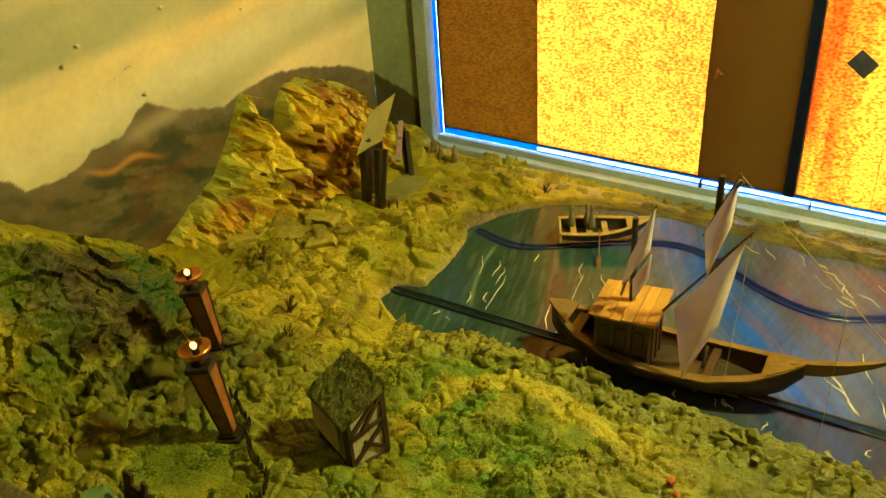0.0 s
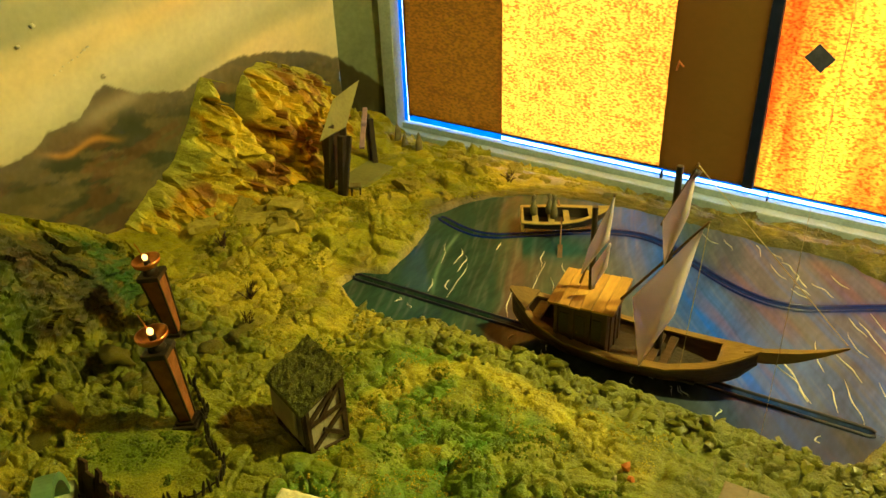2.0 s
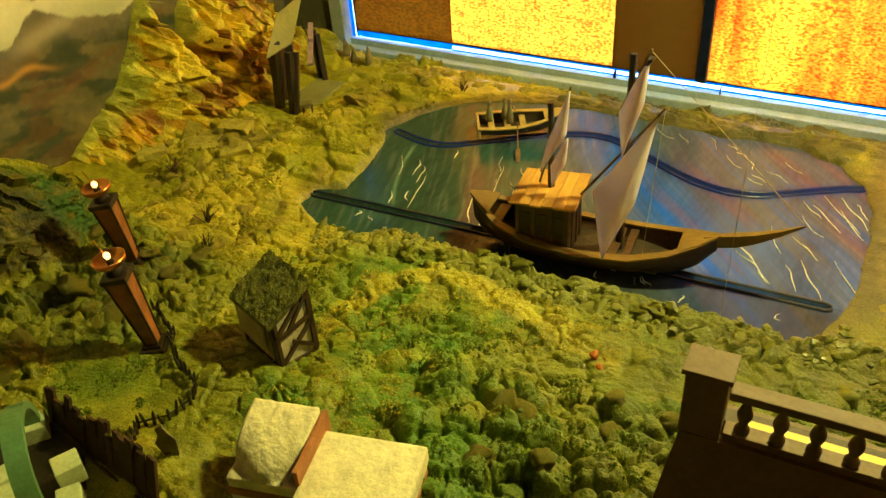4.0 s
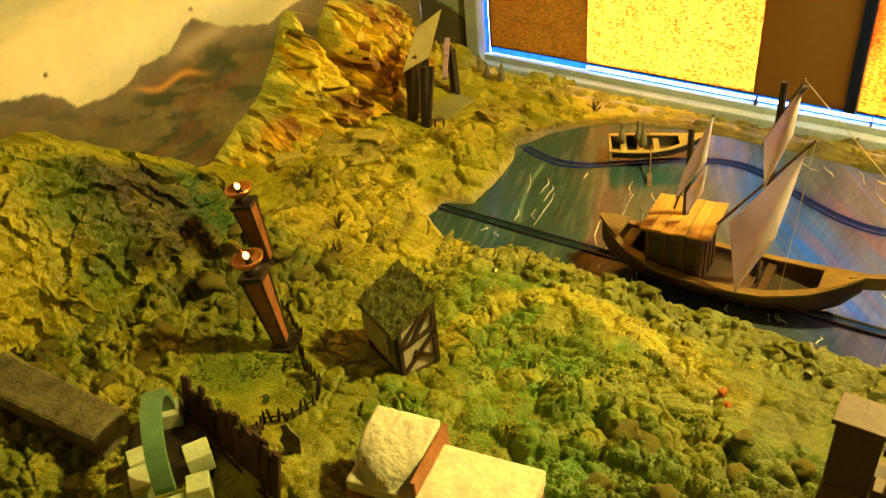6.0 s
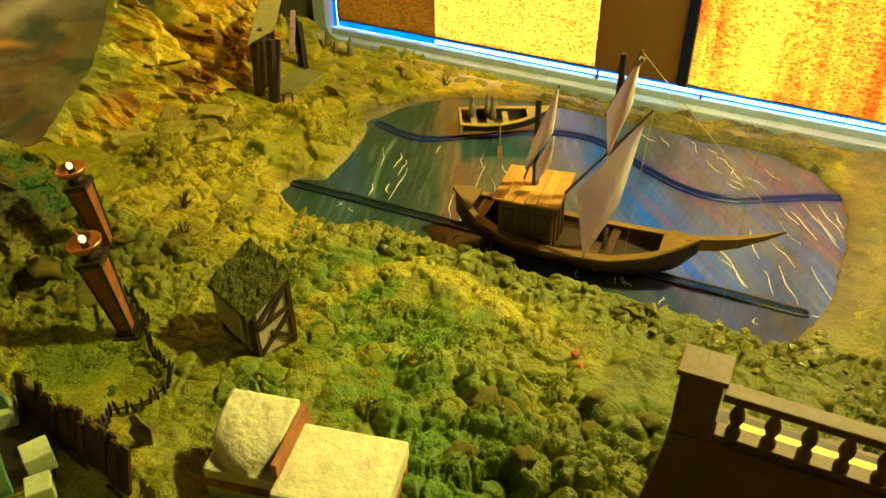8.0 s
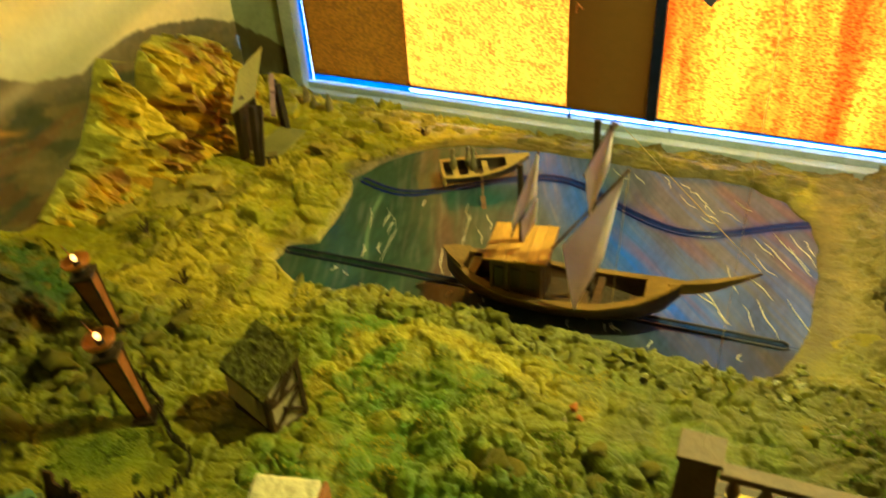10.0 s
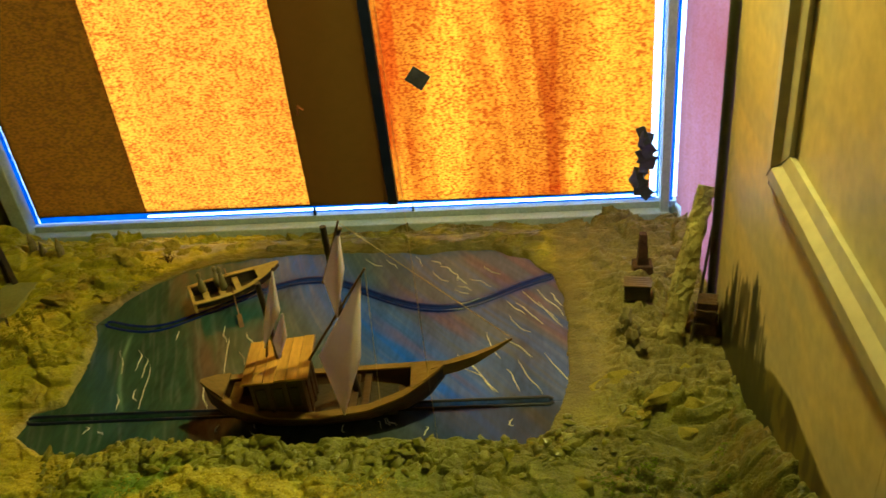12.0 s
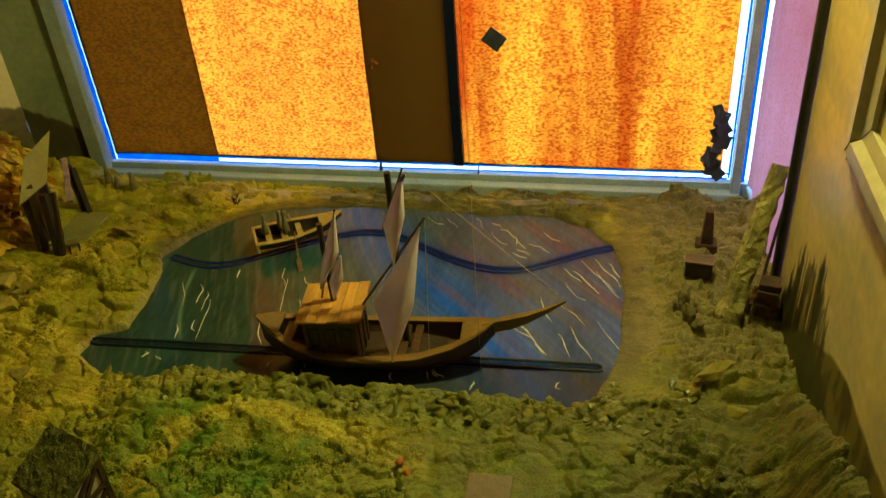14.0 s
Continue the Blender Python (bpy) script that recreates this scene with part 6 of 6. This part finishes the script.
M_ROCKS = material("mossy_ochre_stones", (0.33, 0.285, 0.042), 0.8, scale=40, vary=0.45, bump=0.7, bump_scale=260)
M_ROCKS_G = material("moss_green_stones", (0.165, 0.150, 0.010), 0.55, scale=30, vary=0.5, bump=0.7, bump_scale=260)
M_PEB = material("olive_pebbles", (0.135, 0.140, 0.016), 0.30, scale=60, vary=0.4, bump=0.3, grain=0.12)


def stones(name, label, group, mat, spots, sizes, squash, seed, cuts=3):
    rg = random.Random(seed)
    shapes = []
    for k in range(12):
        bm = rock_mesh(1.0, seed + k * 1.37, squash, 2)
        for _ in range(cuts):
            n = Vector((rg.uniform(-1, 1), rg.uniform(-1, 1), rg.uniform(0.1, 1))).normalized()
            cut = bmesh.ops.bisect_plane(bm, geom=bm.verts[:] + bm.edges[:] + bm.faces[:], plane_co=n * 0.5, plane_no=n, clear_outer=True)
            bmesh.ops.holes_fill(bm, edges=[e for e in bm.edges if len(e.link_faces) == 1], sides=0)
        me = bpy.data.meshes.new(name)
        for f in bm.faces:
            f.smooth = cuts < 3
        bm.to_mesh(me)
        bm.free()
        me.materials.append(mat)
        shapes.append(me)
    for x0, x1, y0, y1, n in spots:
        for _ in range(n):
            x, y = rg.uniform(x0, x1), rg.uniform(y0, y1)
            if distance_to(LAKE, np.array([x]), np.array([y]))[0] < 0.01 or inside(LAKE, np.array([x]), np.array([y]))[0]:
                continue
            s = rg.uniform(*sizes) * (1.0 if rg.random() < 0.75 else 1.5)
            ob = new(name, rg.choice(shapes))
            ob.matrix_world = pose(x, y, ground_z(x, y) - s * 0.12, rg.uniform(-25, 25), rg.uniform(-25, 25), rg.uniform(0, 360)) @ Matrix.Diagonal((s * rg.uniform(0.9, 1.7), s, s, 1))
            tagged(ob, label, "stone", group)


stones("loose_stone", "angular ochre stone lying at the cliff foot", "stones at the cliff foot", M_ROCKS, ((-0.03, 0.14, -0.50, -0.36, 30), (0.04, 0.24, -0.64, -0.50, 12), (0.14, 0.40, -0.11, -0.07, 16), (0.14, 0.27, -0.32, -0.12, 18), (0.95, 1.04, -0.52, -0.40, 8)), (0.008, 0.016), 0.55, 11)
stones("mossy_stone", "moss-green angular stone beside the yard", "mossy stones by the yard", M_ROCKS_G, ((0.06, 0.22, -0.80, -0.64, 34), (0.06, 0.20, -0.98, -0.84, 22), (0.60, 0.95, -0.86, -0.68, 16)), (0.009, 0.018), 0.42, 21, 2)
M_FLOCK = material("moss_flock", (0.27, 0.255, 0.018), 0.95, scale=90, vary=0.35, bump=0.8, bump_scale=700, vary_fine=0.3, grain=0.3)


def flock(name, label, mat, spots, seed, low=0.0010, high=0.0024):
    """Crumbly moss: many tiny lumps heaped in clumps."""
    rg = random.Random(seed)
    verts, faces = [], []
    for x0, x1, y0, y1, n in spots:
        for _ in range(n):
            cx0, cy0, wide = rg.uniform(x0, x1), rg.uniform(y0, y1), rg.uniform(0.006, 0.014)
            for _ in range(26):
                x, y = rg.gauss(cx0, wide * 0.6), rg.gauss(cy0, wide * 0.5)
                if not (-0.10 < x < 1.07 and -1.40 < y < -0.03) or shore_gap(x, y) < 0.004:
                    continue
                r = rg.uniform(low, high)
                z = ground_z(x, y) + rg.uniform(-0.0005, 0.0018)
                o = len(verts)
                for dx, dy, dz in ((1, 0, 0), (-1, 0, 0), (0, 1, 0), (0, -1, 0), (0, 0, 1), (0, 0, -1)):
                    k = r * rg.uniform(0.7, 1.3)
                    verts.append((x + dx * k, y + dy * k, z + dz * k))
                faces.extend([(o + a, o + b, o + c) for a, b, c in ((0, 2, 4), (2, 1, 4), (1, 3, 4), (3, 0, 4), (2, 0, 5), (1, 2, 5), (3, 1, 5), (0, 3, 5))])
    me = bpy.data.meshes.new(name)
    me.from_pydata(verts, [], faces)
    me.materials.append(mat)
    return tagged(new(name, me), label, "moss", kind="stuff")


def shore_gap(x, y):
    i, j = int(round((y - gy[0]) / (gy[1] - gy[0]))), int(round((x - gx[0]) / (gx[1] - gx[0])))
    return float(shore[min(max(i, 0), len(gy) - 1), min(max(j, 0), len(gx) - 1)])


flock("moss_flock", "crumbly yellow-green moss flock in small clumps", M_FLOCK, ((0.10, 0.26, -0.40, -0.26, 60), (0.02, 0.20, -0.56, -0.42, 40), (0.14, 0.30, -0.26, -0.12, 36), (0.22, 0.34, -0.66, -0.56, 14), (0.04, 0.16, -0.70, -0.58, 20)), 61)
M_TUFT = material("green_tuft", (0.125, 0.180, 0.011), 0.9, scale=60, vary=0.45, bump=0.6, bump_scale=700, vary_fine=0.3, grain=0.3)
M_GRIT = material("yellow_grit", (0.40, 0.33, 0.035), 0.7, scale=90, vary=0.4, bump=0.4, bump_scale=700, vary_fine=0.3)
flock("green_tufts", "short green moss tufts scattered over the meadow", M_TUFT, ((0.45, 0.62, -0.74, -0.60, 34), (0.60, 0.92, -0.86, -0.66, 70), (0.30, 0.44, -0.70, -0.60, 20), (0.20, 0.34, -0.90, -0.80, 16), (0.92, 1.05, -0.85, -0.55, 40)), 71, 0.0009, 0.0021)
flock("sand_grit", "loose yellow sand grit on the paths", M_GRIT, ((0.42, 0.50, -0.70, -0.58, 30), (0.52, 0.72, -0.64, -0.57, 46), (0.44, 0.60, -0.80, -0.70, 30), (0.20, 0.36, -0.66, -0.54, 24), (0.40, 0.52, -0.95, -0.80, 24), (0.10, 0.24, -0.96, -0.86, 16)), 81, 0.0006, 0.0014)
stones("shore_stone", "rounded glossy olive stone on the near bank", "rounded stones on the near bank", M_PEB, ((0.34, 0.88, -0.560, -0.512, 96), (0.30, 0.40, -0.60, -0.53, 10), (0.88, 0.98, -0.60, -0.47, 10)), (0.0045, 0.0090), 0.42, 41, 0)
scatter("shore_pebbles", "rounded olive pebbles along the near shore", M_PEB, ((0.34, 0.92, -0.575, -0.515, 130), (0.86, 0.98, -0.56, -0.46, 50), (0.27, 0.45, -0.56, -0.51, 30)), (0.003, 0.0065), 0.75, 31)
